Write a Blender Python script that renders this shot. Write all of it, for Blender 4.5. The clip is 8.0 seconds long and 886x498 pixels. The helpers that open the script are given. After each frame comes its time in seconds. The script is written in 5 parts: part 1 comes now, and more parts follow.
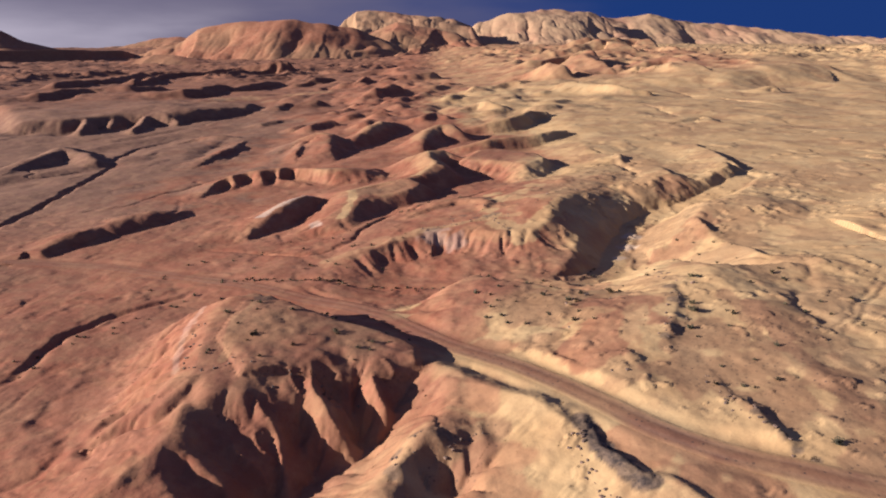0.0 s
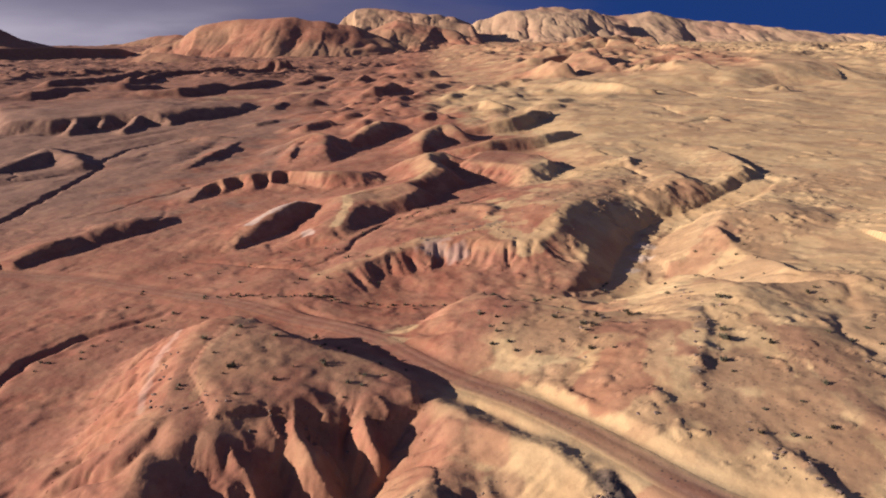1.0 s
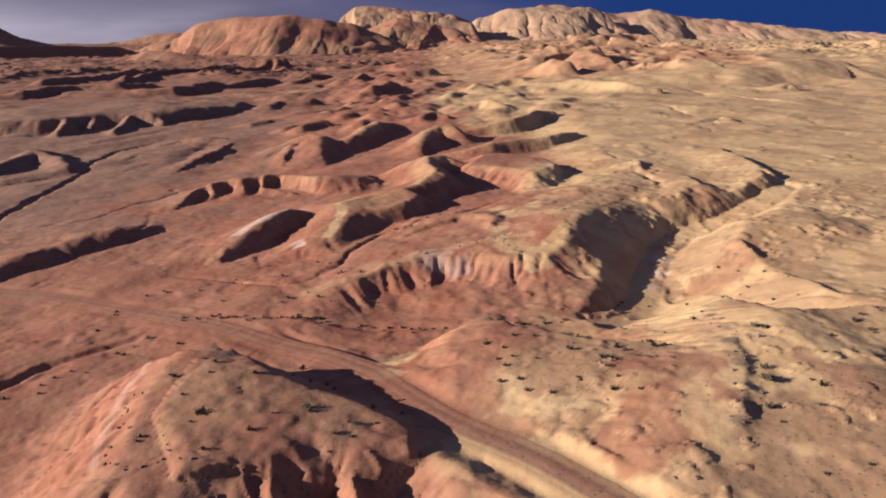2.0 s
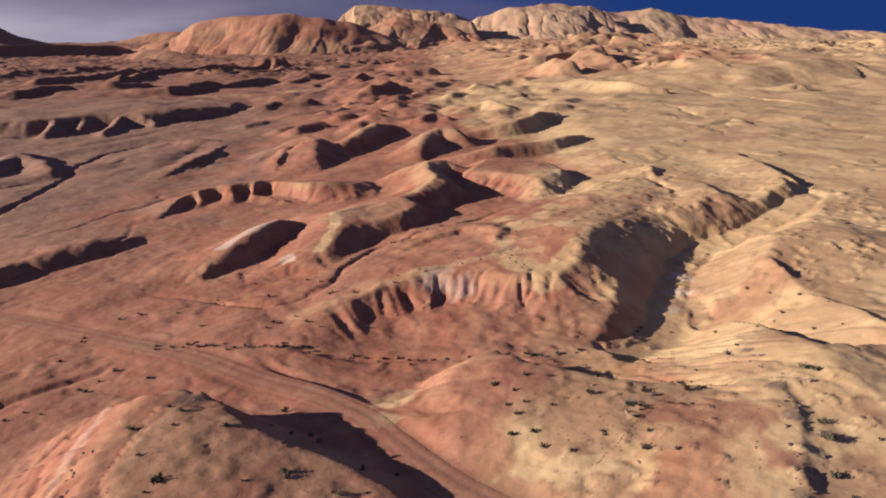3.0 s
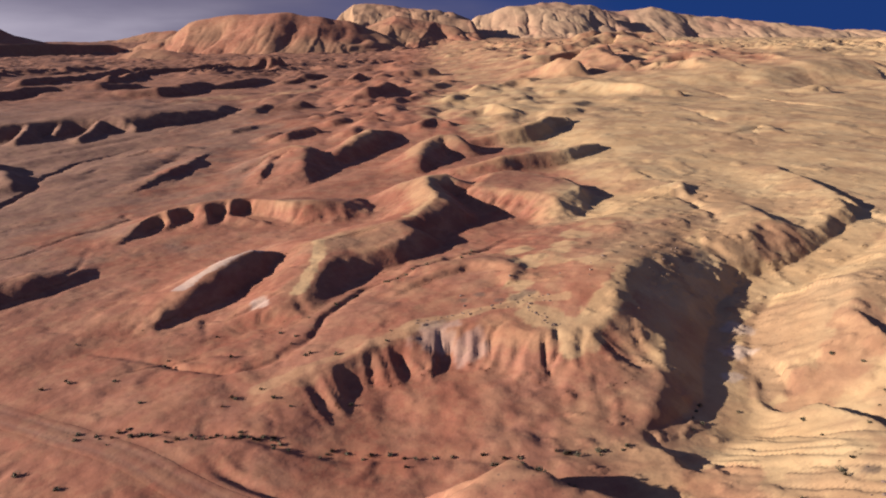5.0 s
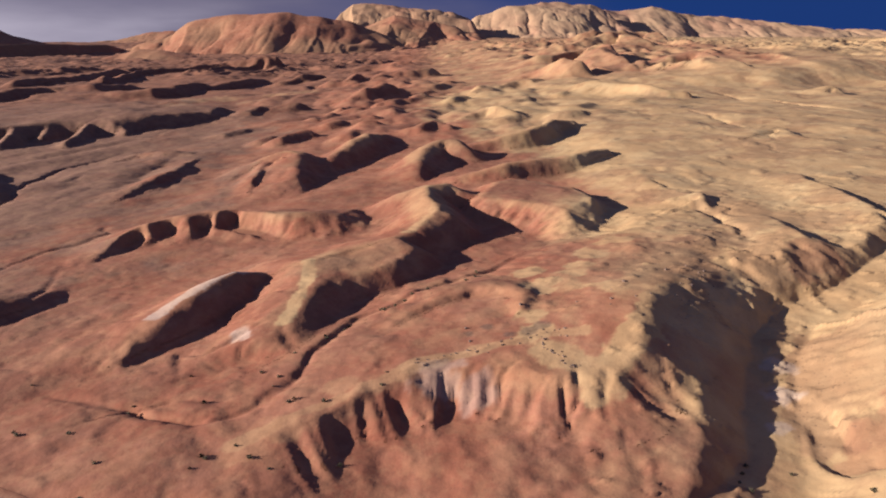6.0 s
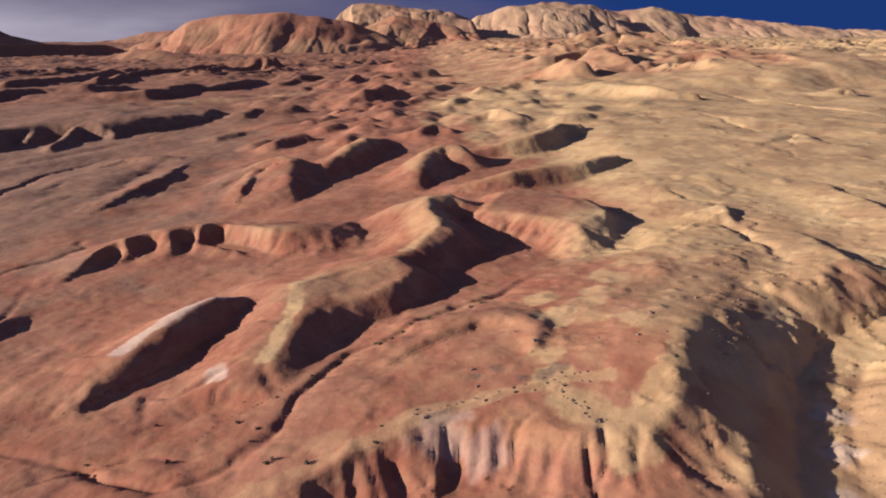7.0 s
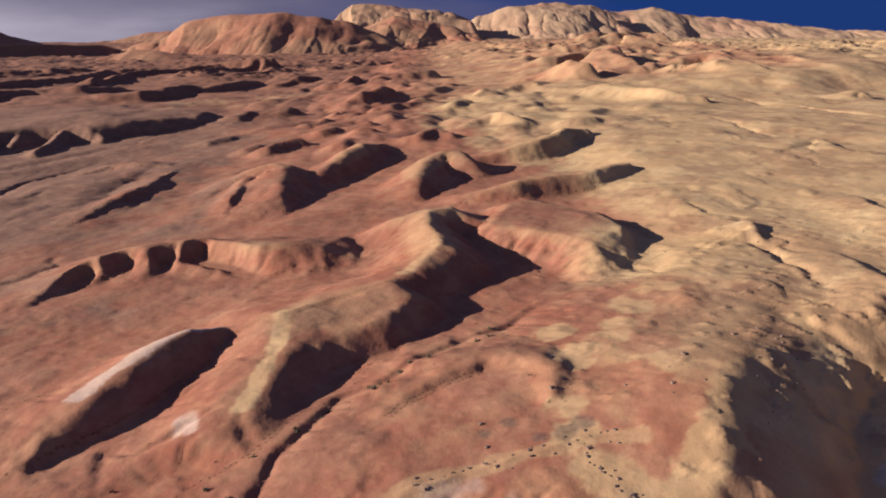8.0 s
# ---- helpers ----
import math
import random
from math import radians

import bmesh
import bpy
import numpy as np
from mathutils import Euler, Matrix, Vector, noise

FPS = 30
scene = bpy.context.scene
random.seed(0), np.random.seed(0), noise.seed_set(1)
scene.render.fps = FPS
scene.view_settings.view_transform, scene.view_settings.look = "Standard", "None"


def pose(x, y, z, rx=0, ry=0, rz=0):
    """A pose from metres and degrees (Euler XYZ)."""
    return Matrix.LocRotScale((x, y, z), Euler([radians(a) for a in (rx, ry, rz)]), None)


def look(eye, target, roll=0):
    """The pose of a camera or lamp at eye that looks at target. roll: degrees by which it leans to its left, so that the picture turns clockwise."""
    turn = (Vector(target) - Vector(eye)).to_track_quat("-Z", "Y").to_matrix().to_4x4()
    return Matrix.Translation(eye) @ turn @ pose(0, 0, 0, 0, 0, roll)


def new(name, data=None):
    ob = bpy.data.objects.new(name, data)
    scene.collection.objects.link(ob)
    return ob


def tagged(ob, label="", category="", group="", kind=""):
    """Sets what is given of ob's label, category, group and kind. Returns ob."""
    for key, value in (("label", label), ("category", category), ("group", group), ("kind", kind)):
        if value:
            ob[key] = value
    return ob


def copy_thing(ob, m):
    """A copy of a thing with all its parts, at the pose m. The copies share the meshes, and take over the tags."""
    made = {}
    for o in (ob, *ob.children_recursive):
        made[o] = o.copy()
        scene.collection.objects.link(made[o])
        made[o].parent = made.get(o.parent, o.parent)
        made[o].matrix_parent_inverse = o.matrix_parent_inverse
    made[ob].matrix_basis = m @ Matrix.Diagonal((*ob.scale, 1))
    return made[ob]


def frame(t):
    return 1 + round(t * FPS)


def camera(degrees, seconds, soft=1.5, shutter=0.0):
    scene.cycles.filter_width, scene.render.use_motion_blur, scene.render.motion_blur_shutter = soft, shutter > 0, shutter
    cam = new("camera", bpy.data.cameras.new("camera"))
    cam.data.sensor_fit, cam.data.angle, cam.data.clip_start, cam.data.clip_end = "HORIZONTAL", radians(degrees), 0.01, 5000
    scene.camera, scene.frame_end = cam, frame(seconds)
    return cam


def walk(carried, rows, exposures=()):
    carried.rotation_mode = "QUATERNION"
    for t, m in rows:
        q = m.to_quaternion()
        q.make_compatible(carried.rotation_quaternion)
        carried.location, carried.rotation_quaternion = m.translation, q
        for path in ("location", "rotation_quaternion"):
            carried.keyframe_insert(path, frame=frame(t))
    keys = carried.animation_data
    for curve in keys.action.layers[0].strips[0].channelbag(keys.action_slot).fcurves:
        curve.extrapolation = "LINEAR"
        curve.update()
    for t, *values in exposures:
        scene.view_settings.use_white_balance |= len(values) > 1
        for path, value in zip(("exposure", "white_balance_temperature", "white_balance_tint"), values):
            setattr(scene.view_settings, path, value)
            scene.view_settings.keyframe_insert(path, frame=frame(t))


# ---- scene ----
cam = camera(69.5, 8.0, soft=2.0)
METRES, EYE, TILT, LEAN, TURN = 89.5, 40.0, 0.0, -3.35, 0.0
ROWS = [
    (0.0, 0.0, 0.0, 0.0, -1.09, -18.14, 3.33),
    (0.5, 0.0001, 0.0551, -0.0022, -1.1, -18.23, 3.33),
    (1.0, 0.0004, 0.1115, -0.0041, -1.11, -18.31, 3.35),
    (1.5, 0.0004, 0.1694, -0.0053, -1.13, -18.4, 3.35),
    (3.0, 0.0009, 0.3504, -0.008, -1.14, -18.56, 3.35),
    (3.5, 0.0005, 0.413, -0.0088, -1.16, -18.59, 3.34),
    (4.0, -0.0, 0.4767, -0.0091, -1.18, -18.62, 3.35),
    (4.5, -0.0006, 0.5411, -0.0095, -1.19, -18.63, 3.35),
    (6.0, -0.0032, 0.7387, -0.0095, -1.24, -18.65, 3.4),
    (6.5, -0.0042, 0.8052, -0.0104, -1.25, -18.65, 3.37),
    (7.0, -0.0049, 0.8713, -0.0111, -1.25, -18.64, 3.37),
    (7.5, -0.006, 0.9365, -0.0104, -1.26, -18.64, 3.36),
    (8.0, -0.0069, 0.9998, -0.0107, -1.28, -18.6, 3.34),
]
walk(cam, [(t, pose(0, 0, EYE, TILT, LEAN, TURN) @ pose(METRES * x, METRES * y, METRES * z, 90 + pitch, roll, yaw)) for t, x, y, z, yaw, pitch, roll in ROWS],
     [(0.0, 1.6, 6500, 18), (8.0, 1.55, 6500, 18)])

# ---- world, sun, exposure ----
SUN_AZ, SUN_EL = 99.0, 16.4          # degrees left of straight ahead, degrees up
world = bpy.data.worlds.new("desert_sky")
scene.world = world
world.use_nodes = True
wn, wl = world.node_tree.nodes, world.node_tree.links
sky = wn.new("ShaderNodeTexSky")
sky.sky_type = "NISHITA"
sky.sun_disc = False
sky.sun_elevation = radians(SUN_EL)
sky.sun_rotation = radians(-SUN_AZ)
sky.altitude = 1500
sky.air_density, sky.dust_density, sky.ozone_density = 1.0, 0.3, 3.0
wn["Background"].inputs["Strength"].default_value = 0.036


def wmath(op, a, b=None, c=None):
    m = wn.new("ShaderNodeMath")
    m.operation = op
    for k, v in enumerate((a, b, c)):
        if isinstance(v, bpy.types.NodeSocket):
            wl.new(v, m.inputs[k])
        elif v is not None:
            m.inputs[k].default_value = v
    return m.outputs[0]


def wrange(v, lo, hi, smooth=True):
    r = wn.new("ShaderNodeMapRange")
    r.interpolation_type = "SMOOTHSTEP" if smooth else "LINEAR"
    r.inputs["From Min"].default_value, r.inputs["From Max"].default_value = lo, hi
    wl.new(v, r.inputs["Value"])
    return r.outputs["Result"]


def wmix(f, a, b):
    m = wn.new("ShaderNodeMix")
    m.data_type = "RGBA"
    for sock, v in ((m.inputs["Factor"], f), (m.inputs["A"], a), (m.inputs["B"], b)):
        if isinstance(v, bpy.types.NodeSocket):
            wl.new(v, sock)
        else:
            sock.default_value = (*v, 1) if isinstance(v, tuple) else v
    return m.outputs["Result"]


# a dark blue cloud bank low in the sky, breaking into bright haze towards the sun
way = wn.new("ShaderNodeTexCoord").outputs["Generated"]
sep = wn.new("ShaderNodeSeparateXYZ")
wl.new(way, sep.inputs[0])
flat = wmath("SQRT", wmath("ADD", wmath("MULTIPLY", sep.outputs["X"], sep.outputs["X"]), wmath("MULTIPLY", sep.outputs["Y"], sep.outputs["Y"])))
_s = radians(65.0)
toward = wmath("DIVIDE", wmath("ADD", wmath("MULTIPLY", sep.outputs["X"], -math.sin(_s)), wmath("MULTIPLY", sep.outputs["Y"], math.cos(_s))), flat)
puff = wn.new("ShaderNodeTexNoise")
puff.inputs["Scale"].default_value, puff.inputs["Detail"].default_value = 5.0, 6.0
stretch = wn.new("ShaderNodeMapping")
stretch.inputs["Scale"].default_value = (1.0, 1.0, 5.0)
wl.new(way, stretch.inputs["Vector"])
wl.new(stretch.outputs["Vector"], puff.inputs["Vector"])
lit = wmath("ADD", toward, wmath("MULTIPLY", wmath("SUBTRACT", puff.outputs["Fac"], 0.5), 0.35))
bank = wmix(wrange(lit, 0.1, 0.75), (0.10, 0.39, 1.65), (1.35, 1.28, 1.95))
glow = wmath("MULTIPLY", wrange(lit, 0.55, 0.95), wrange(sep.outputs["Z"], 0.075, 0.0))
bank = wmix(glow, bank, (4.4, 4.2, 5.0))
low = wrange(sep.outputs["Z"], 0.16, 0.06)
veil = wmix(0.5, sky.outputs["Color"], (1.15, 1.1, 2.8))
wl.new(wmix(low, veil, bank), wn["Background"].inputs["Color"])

sun = new("sun", bpy.data.lights.new("sun", "SUN"))
sun.data.energy, sun.data.angle, sun.data.color = 4.05, radians(0.55), (1.0, 0.9, 0.76)
_e, _a = radians(SUN_EL), radians(SUN_AZ)
SUNWARD = Vector((-math.sin(_a) * math.cos(_e), math.cos(_a) * math.cos(_e), math.sin(_e)))
sun.matrix_world = look(SUNWARD * 300, (0, 0, 0))


# ---- noise and relief, all in metres ----
def step01(v):
    v = np.clip(v, 0.0, 1.0)
    return v * v * (3 - 2 * v)


def hash2(i, j, seed):
    h = (i * 374761393 + j * 668265263 + seed * 974634777) & 0xFFFFFFFF
    h = ((h ^ (h >> 13)) * 1274126177) & 0xFFFFFFFF
    return ((h ^ (h >> 16)) & 0xFFFF) / 65535.0


def value_noise(x, y, seed=0):
    """Gradient-free smooth noise, 0 to 1."""
    i, j = np.floor(x).astype(np.int64), np.floor(y).astype(np.int64)
    u, v = x - i, y - j
    u, v = u * u * u * (u * (u * 6 - 15) + 10), v * v * v * (v * (v * 6 - 15) + 10)
    a, b = hash2(i, j, seed), hash2(i + 1, j, seed)
    c, d = hash2(i, j + 1, seed), hash2(i + 1, j + 1, seed)
    return (a + (b - a) * u) * (1 - v) + (c + (d - c) * u) * v


def fbm(x, y, octaves, seed=0, gain=0.5):
    total, amp, norm = 0.0, 1.0, 0.0
    for k in range(octaves):
        cs, sn = math.cos(0.6 * k), math.sin(0.6 * k)
        total = total + amp * value_noise((x * cs - y * sn) * 2.03 ** k, (x * sn + y * cs) * 2.03 ** k, seed + k)
        norm += amp
        amp *= gain
    return total / norm


def ridged(x, y, octaves, seed=0):
    """1 on sharp lines, 0 away from them."""
    total, amp, norm = 0.0, 1.0, 0.0
    for k in range(octaves):
        n = 1 - np.abs(2 * value_noise(x * 2.1 ** k, y * 2.1 ** k, seed + 7 * k) - 1)
        total = total + amp * n * n
        norm += amp
        amp *= 0.5
    return total / norm


def base_level(x, y):
    """The lie of the land: it climbs to the east, with a shallow red basin in the middle."""
    z = 8.8 * np.tanh(x / 150) + 10 * step01((y - 380) / 350) * step01((x - 10) / 120)
    z = z + 2.6 * step01((x - 4) / 20) * step01((104 - y) / 20 + (x - 34) / 30)
    z = z - 2.8 * np.maximum(step01((y - 86) / 16), step01((-x - 28) / 20)) * step01((46 - x + 0.12 * (y - 120)) / 26) * (1 - 0.6 * step01((y - 300) / 120))
    z = z - 1.3 * step01((y - 97) / 9) * step01((146 - y) / 12) * step01((x + 24) / 16) * step01((40 - x) / 10)
    return z - 2.2 * step01((y - 450) / 200) * step01(-x / 150)


MOUNDS, CARVES, RIBS, BITES, VALLEYS = [], [], [], [], []


def smooth_line(points, gap):
    p = np.array(points, float)
    p = np.vstack([2 * p[0] - p[1], p, 2 * p[-1] - p[-2]])
    res = []
    for a, b_, c, d in zip(p[:-3], p[1:-2], p[2:-1], p[3:]):
        k = max(2, int(np.linalg.norm(c - b_) / gap))
        for u in np.linspace(0, 1, k, endpoint=False):
            res.append(0.5 * (2 * b_ + (c - a) * u + (2 * a - 5 * b_ + 4 * c - d) * u * u + (3 * b_ - a - 3 * c + d) * u ** 3))
    return np.array(res)


def mound(name, spine, widths, rill, closed=False):
    """A hill along a spine of (x, y, height over the land). widths: of its west, east, south and north flanks."""
    p = np.array(spine, float)
    if closed:
        p[:, 2] += base_level(p[:, 0], p[:, 1])
    if name.startswith("sand_") and not closed:
        p = np.vstack([smooth_line(p, max(4.0, np.ptp(p[:, 1]) / 8)), p[-1:]])
    MOUNDS.append((name, p, widths, rill, closed))


def plateau(name, rim, widths, rill):
    """A flat-topped hill: rim points of (x, y, elevation), whose top is spanned between them."""
    MOUNDS.append((name, np.array(rim, float), widths, rill, True))


def carve(line, depth, width, rib=0.0):
    p = np.array(line, float)
    run = np.r_[0, np.cumsum(np.linalg.norm(np.diff(p, axis=0), axis=1))]
    ease = np.minimum(1, np.minimum(run, run[-1] - run) / min(14, run[-1] / 4))
    CARVES.append((np.c_[p, ease], depth, width, rib))


def rib(crest, slope):
    """A sharp rib down a gully's wall: crest points of (x, y, elevation), falling off by slope to both sides."""
    RIBS.append((np.array(crest, float), slope))


def valley(floor, west, east):
    """A V-shaped valley: floor points of (x, y, elevation), and how steeply its two sides climb."""
    VALLEYS.append((np.array(floor, float), west, east))


def bite(line, width):
    """An alcove eaten out of a flank, down to the land."""
    BITES.append((np.array(line, float), width))


def nearest(line, x, y, closed=False):
    """Distance to a line, the way from it, the place on it, and the third coordinate there."""
    pts = np.vstack([line, line[:1]]) if closed else line
    best = np.full(x.shape, 1e18)
    px, py, pz = np.zeros_like(x), np.zeros_like(x), np.zeros_like(x)
    for a, b in zip(pts[:-1], pts[1:]):
        e = b[:2] - a[:2]
        u = np.clip(((x - a[0]) * e[0] + (y - a[1]) * e[1]) / max(e @ e, 1e-9), 0, 1)
        qx, qy = a[0] + u * e[0], a[1] + u * e[1]
        d2 = (x - qx) ** 2 + (y - qy) ** 2
        m = d2 < best
        best = np.where(m, d2, best)
        px, py = np.where(m, qx, px), np.where(m, qy, py)
        if line.shape[1] > 2:
            pz = np.where(m, a[2] + u * (b[2] - a[2]), pz)
    d = np.sqrt(best)
    if closed:
        inside = np.zeros(x.shape, bool)
        for a, b in zip(pts[:-1], pts[1:]):
            cross = (a[1] > y) != (b[1] > y)
            with np.errstate(divide="ignore", invalid="ignore"):
                inside ^= cross & (x < (b[0] - a[0]) * (y - a[1]) / (b[1] - a[1]) + a[0])
        d = np.where(inside, 0.0, d)
    return d, px, py, pz


def mound_relief(m, x, y):
    name, spine, (ww, we, ws, wn_), rill, closed = m
    size = max(ww, we, ws, wn_)
    wob = min(size * 0.12, 1.4) if closed else size * 0.12
    xx = x + wob * (fbm(x / (size * 0.7), y / (size * 0.7), 3, 11) - 0.5) * 2
    yy = y + wob * (fbm(x / (size * 0.7), y / (size * 0.7), 3, 23) - 0.5) * 2
    d, px, py, pz = nearest(spine, xx, yy, closed)
    nx, ny = (xx - px) / np.maximum(d, 1e-6), (yy - py) / np.maximum(d, 1e-6)
    # steep flanks keep one slope, so they narrow towards the low ends
    part_of = 1.0 if closed else np.clip(pz / spine[:, 2].max(), 0.2, 1)
    wx, wy = np.where(nx < 0, ww, we * part_of), np.where(ny < 0, ws * (0.4 + 0.6 * part_of), wn_)
    w = 1 / np.sqrt((nx / wx) ** 2 + (ny / wy) ** 2 + 1e-12)
    # rills run straight down the flanks
    gap = max(1.0, 0.0085 * spine[:, 1].mean())
    rx, ry = px + nx * gap * 1.5, py + ny * gap * 1.5
    r = 0.3 * ridged(rx / gap / 0.8, ry / gap / 0.8, 1, 3) + 0.3 * ridged(rx / gap / 1.7, ry / gap / 1.7, 2, 5) + 0.35 * ridged(rx / gap / 4, ry / gap / 4, 1, 9) + 0.3 * value_noise(rx / gap / 9, ry / gap / 9, 12)
    steep = np.clip(-ny * 0.7 + 0.4 - 0.2 * nx, 0.03, 1) * (1 - 0.9 * step01((nx - 0.15) / 0.35))
    w = w * (1 + 0.15 * rill - rill * 0.62 * r * steep)
    q = 1 - np.clip(d / w, 0, 1)
    soft = 0.3 if spine[:, 1].mean() < 230 else 0.85 if size < 100 else 0.35
    soft = 0.9 if name in ("whaleback", "west_hill") else 0.6 if name in ("long_ridge", "ridge_shelf", "alcove_ridge") else soft
    prof = soft * q * q * (3 - 2 * q) + (1 - soft) * q
    if spine[:, 1].mean() < 230 and name not in ("whaleback", "west_hill", "long_ridge", "ridge_shelf", "alcove_ridge", "bluff"):
        prof = prof + 4 * q * (1 - q) * (0.17 * (fbm(x / 1.5, y / 1.5, 3, 77) - 0.5) - 0.09 * ridged(x / 2.6, y / 2.6, 2, 79) * (ny < 0.2))
    carved = 0.0
    if name == "bluff":
        # columns and alcoves down the south face, which is steepest under the rim
        face = step01((-ny - 0.35) / 0.4) * (d > 0)
        u = 1 - q
        along_ = px + 0.5 * (fbm(x / 4, y / 4, 2, 211) - 0.5) * (1 + 1.6 * u)
        right_ = step01((x - 7) / 6)
        fine = np.abs(2 * value_noise(along_ / 1.25, 0.08 * d, 213) - 1)
        broad = np.abs(2 * value_noise(along_ / 3.4 + 0.31, 0.04 * d, 217) - 1)
        prof = prof * (1 - face) + face * (0.62 * q + 0.38 * q ** 2.4)
        carved = face * np.sin(np.pi * np.clip(u, 0, 1) ** 0.72) * ((0.6 + 0.35 * right_) * (1 - fine) ** 1.3 + (1.35 - 0.95 * right_) * (1 - broad) ** 1.6) * step01((x + 22) / 14)
    if closed:
        ring = np.vstack([spine, (spine + np.roll(spine, -1, 0)) / 2])
        top, total = 0.0, 0.0
        for qx, qy, qz in ring:
            k = 1 / ((px + (xx - px) * (d == 0) - qx) ** 2 + (py + (yy - py) * (d == 0) - qy) ** 2 + 4) ** 1.5
            top, total = top + k * qz, total + k
        rim, *_ = nearest(np.vstack([spine, spine[:1]]), xx, yy)
        pz = np.maximum(top / total - base_level(x, y), 0.05) + 0.4 * (1 - np.exp(-rim / 5)) * (d == 0)
    return np.where(pz * prof > 0, np.maximum(pz * prof - carved, 0.12 * pz * prof), pz * prof)


def relief(x, y, mounds=None, owner=None):
    """Height over the land; owner, where given, takes the number of the hill that each place belongs to."""
    shape = x.shape
    x, y = x.ravel().astype(float), y.ravel().astype(float)
    z = np.zeros_like(x)
    for number, m in enumerate(MOUNDS if mounds is None else mounds):
        spine, reach = m[1], max(m[2]) * 1.5
        lo, hi = spine[:, :2].min(0) - reach, spine[:, :2].max(0) + reach
        k = np.nonzero((x > lo[0]) & (x < hi[0]) & (y > lo[1]) & (y < hi[1]))[0]
        if not len(k):
            continue
        h = mound_relief(m, x[k], y[k])
        a = z[k]
        s = 0.35
        top = np.maximum(a, h) + np.maximum(s - np.abs(a - h), 0) ** 2 / (4 * s) * (np.minimum(a, h) > 0.01)
        z[k] = np.where(h < 0, np.where(a > 0, a, h), top)
        if owner is not None:
            own = (h > a) & (h > 0.4)
            owner.ravel()[k[own]] = number
    for line, width in BITES:
        lo, hi = line[:, :2].min(0) - width * 1.5, line[:, :2].max(0) + width * 1.5
        k = np.nonzero((x > lo[0]) & (x < hi[0]) & (y > lo[1]) & (y < hi[1]))[0]
        if len(k):
            xx = x[k] + 0.5 * width * (fbm(x[k] / 4, y[k] / 4, 3, 231) - 0.5)
            yy = y[k] + 0.5 * width * (fbm(x[k] / 4, y[k] / 4, 3, 237) - 0.5)
            d, *_ = nearest(line, xx, yy)
            z[k] *= 1 - 0.88 * step01((1 - d / width) * 1.35)
    for line, depth, width, rib in CARVES:
        lo, hi = line[:, :2].min(0) - width * 2, line[:, :2].max(0) + width * 2
        k = np.nonzero((x > lo[0]) & (x < hi[0]) & (y > lo[1]) & (y < hi[1]))[0]
        if not len(k):
            continue
        wob = 1.0 if rib else 1.6 if depth > 3 or width > 15 else max(0.9, width * 0.6)
        xx = x[k] + wob * (fbm(x[k] / 5, y[k] / 5, 3, 31) - 0.5) * 2
        yy = y[k] + wob * (fbm(x[k] / 5, y[k] / 5, 3, 37) - 0.5) * 2
        d, px, py, ease = nearest(line, xx, yy)
        if rib:
            # straight walls, cut into ribs on the north-western side
            away = step01((py - yy + xx - px) / -3)
            r = ridged(px / 4.3, py / 4.3, 2, 45)
            q = 1 - np.clip(d / (width * (0.3 + 0.7 * ease) * (1.15 - rib * r * away)), 0, 1)
            s = 0.6 * px + 0.8 * py + 1.2 * (fbm(x[k] / 3, y[k] / 3, 2, 47) - 0.5)
            wall = (1 - np.abs(2 * value_noise(s / 2.3, 0 * s, 49) - 1)) ** 1.6 * away * (1 - q ** 2.5)
            z[k] -= depth * ease * (0.8 * q + 0.2 * q * q * (3 - 2 * q)) * (1 - 0.9 * wall)
            continue
        q = 1 - np.clip(d / width, 0, 1)
        if depth > 3:
            q = np.minimum(1, 1.8 * q)
        z[k] -= depth * ease * q * q * (3 - 2 * q) * (0.75 + 0.5 * value_noise(x[k] / 6, y[k] / 6, 41))
    for floor, west, east in VALLEYS:
        lo, hi = floor[:, :2].min(0) - 24, floor[:, :2].max(0) + 24
        k = np.nonzero((x > lo[0]) & (x < hi[0]) & (y > lo[1]) & (y < hi[1]))[0]
        if len(k):
            xx = x[k] + 1.6 * (fbm(x[k] / 5, y[k] / 5, 3, 31) - 0.5)
            yy = y[k] + 1.6 * (fbm(x[k] / 5, y[k] / 5, 3, 37) - 0.5)
            d, px, py, fz = nearest(floor, xx, yy)
            side = step01((xx - px) / 3 + 0.5)
            s = 0.55 * px + 0.83 * py + 0.8 * (fbm(x[k] / 3, y[k] / 3, 2, 47) - 0.5)
            streak = (1 - np.abs(2 * value_noise(s / 1.9, 0.1 * d, 49) - 1)) * (1 - side) * step01(d / 5) * step01((12 - d) / 5)
            up = west * (1 - side) + east * side
            bank = fz + up * np.maximum(d - 0.6 - 4.6 * side, 0) + 0.7 * streak - base_level(x[k], y[k])
            h = np.clip(0.5 + 0.5 * (bank - z[k]) / 0.5, 0, 1)
            z[k] = bank + (z[k] - bank) * h - 0.5 * h * (1 - h)
    for crest, slope in RIBS:
        lo, hi = crest[:, :2].min(0) - 6, crest[:, :2].max(0) + 6
        k = np.nonzero((x > lo[0]) & (x < hi[0]) & (y > lo[1]) & (y < hi[1]))[0]
        if len(k):
            d, _, _, top = nearest(crest, x[k] + 1.1 * (fbm(x[k] / 2, y[k] / 2, 3, 57) - 0.5), y[k] + 0.8 * (fbm(x[k] / 2, y[k] / 2, 3, 59) - 0.5))
            z[k] = np.maximum(z[k], top - slope * d - 0.04 * d * d - base_level(x[k], y[k]))
    return z.reshape(shape)


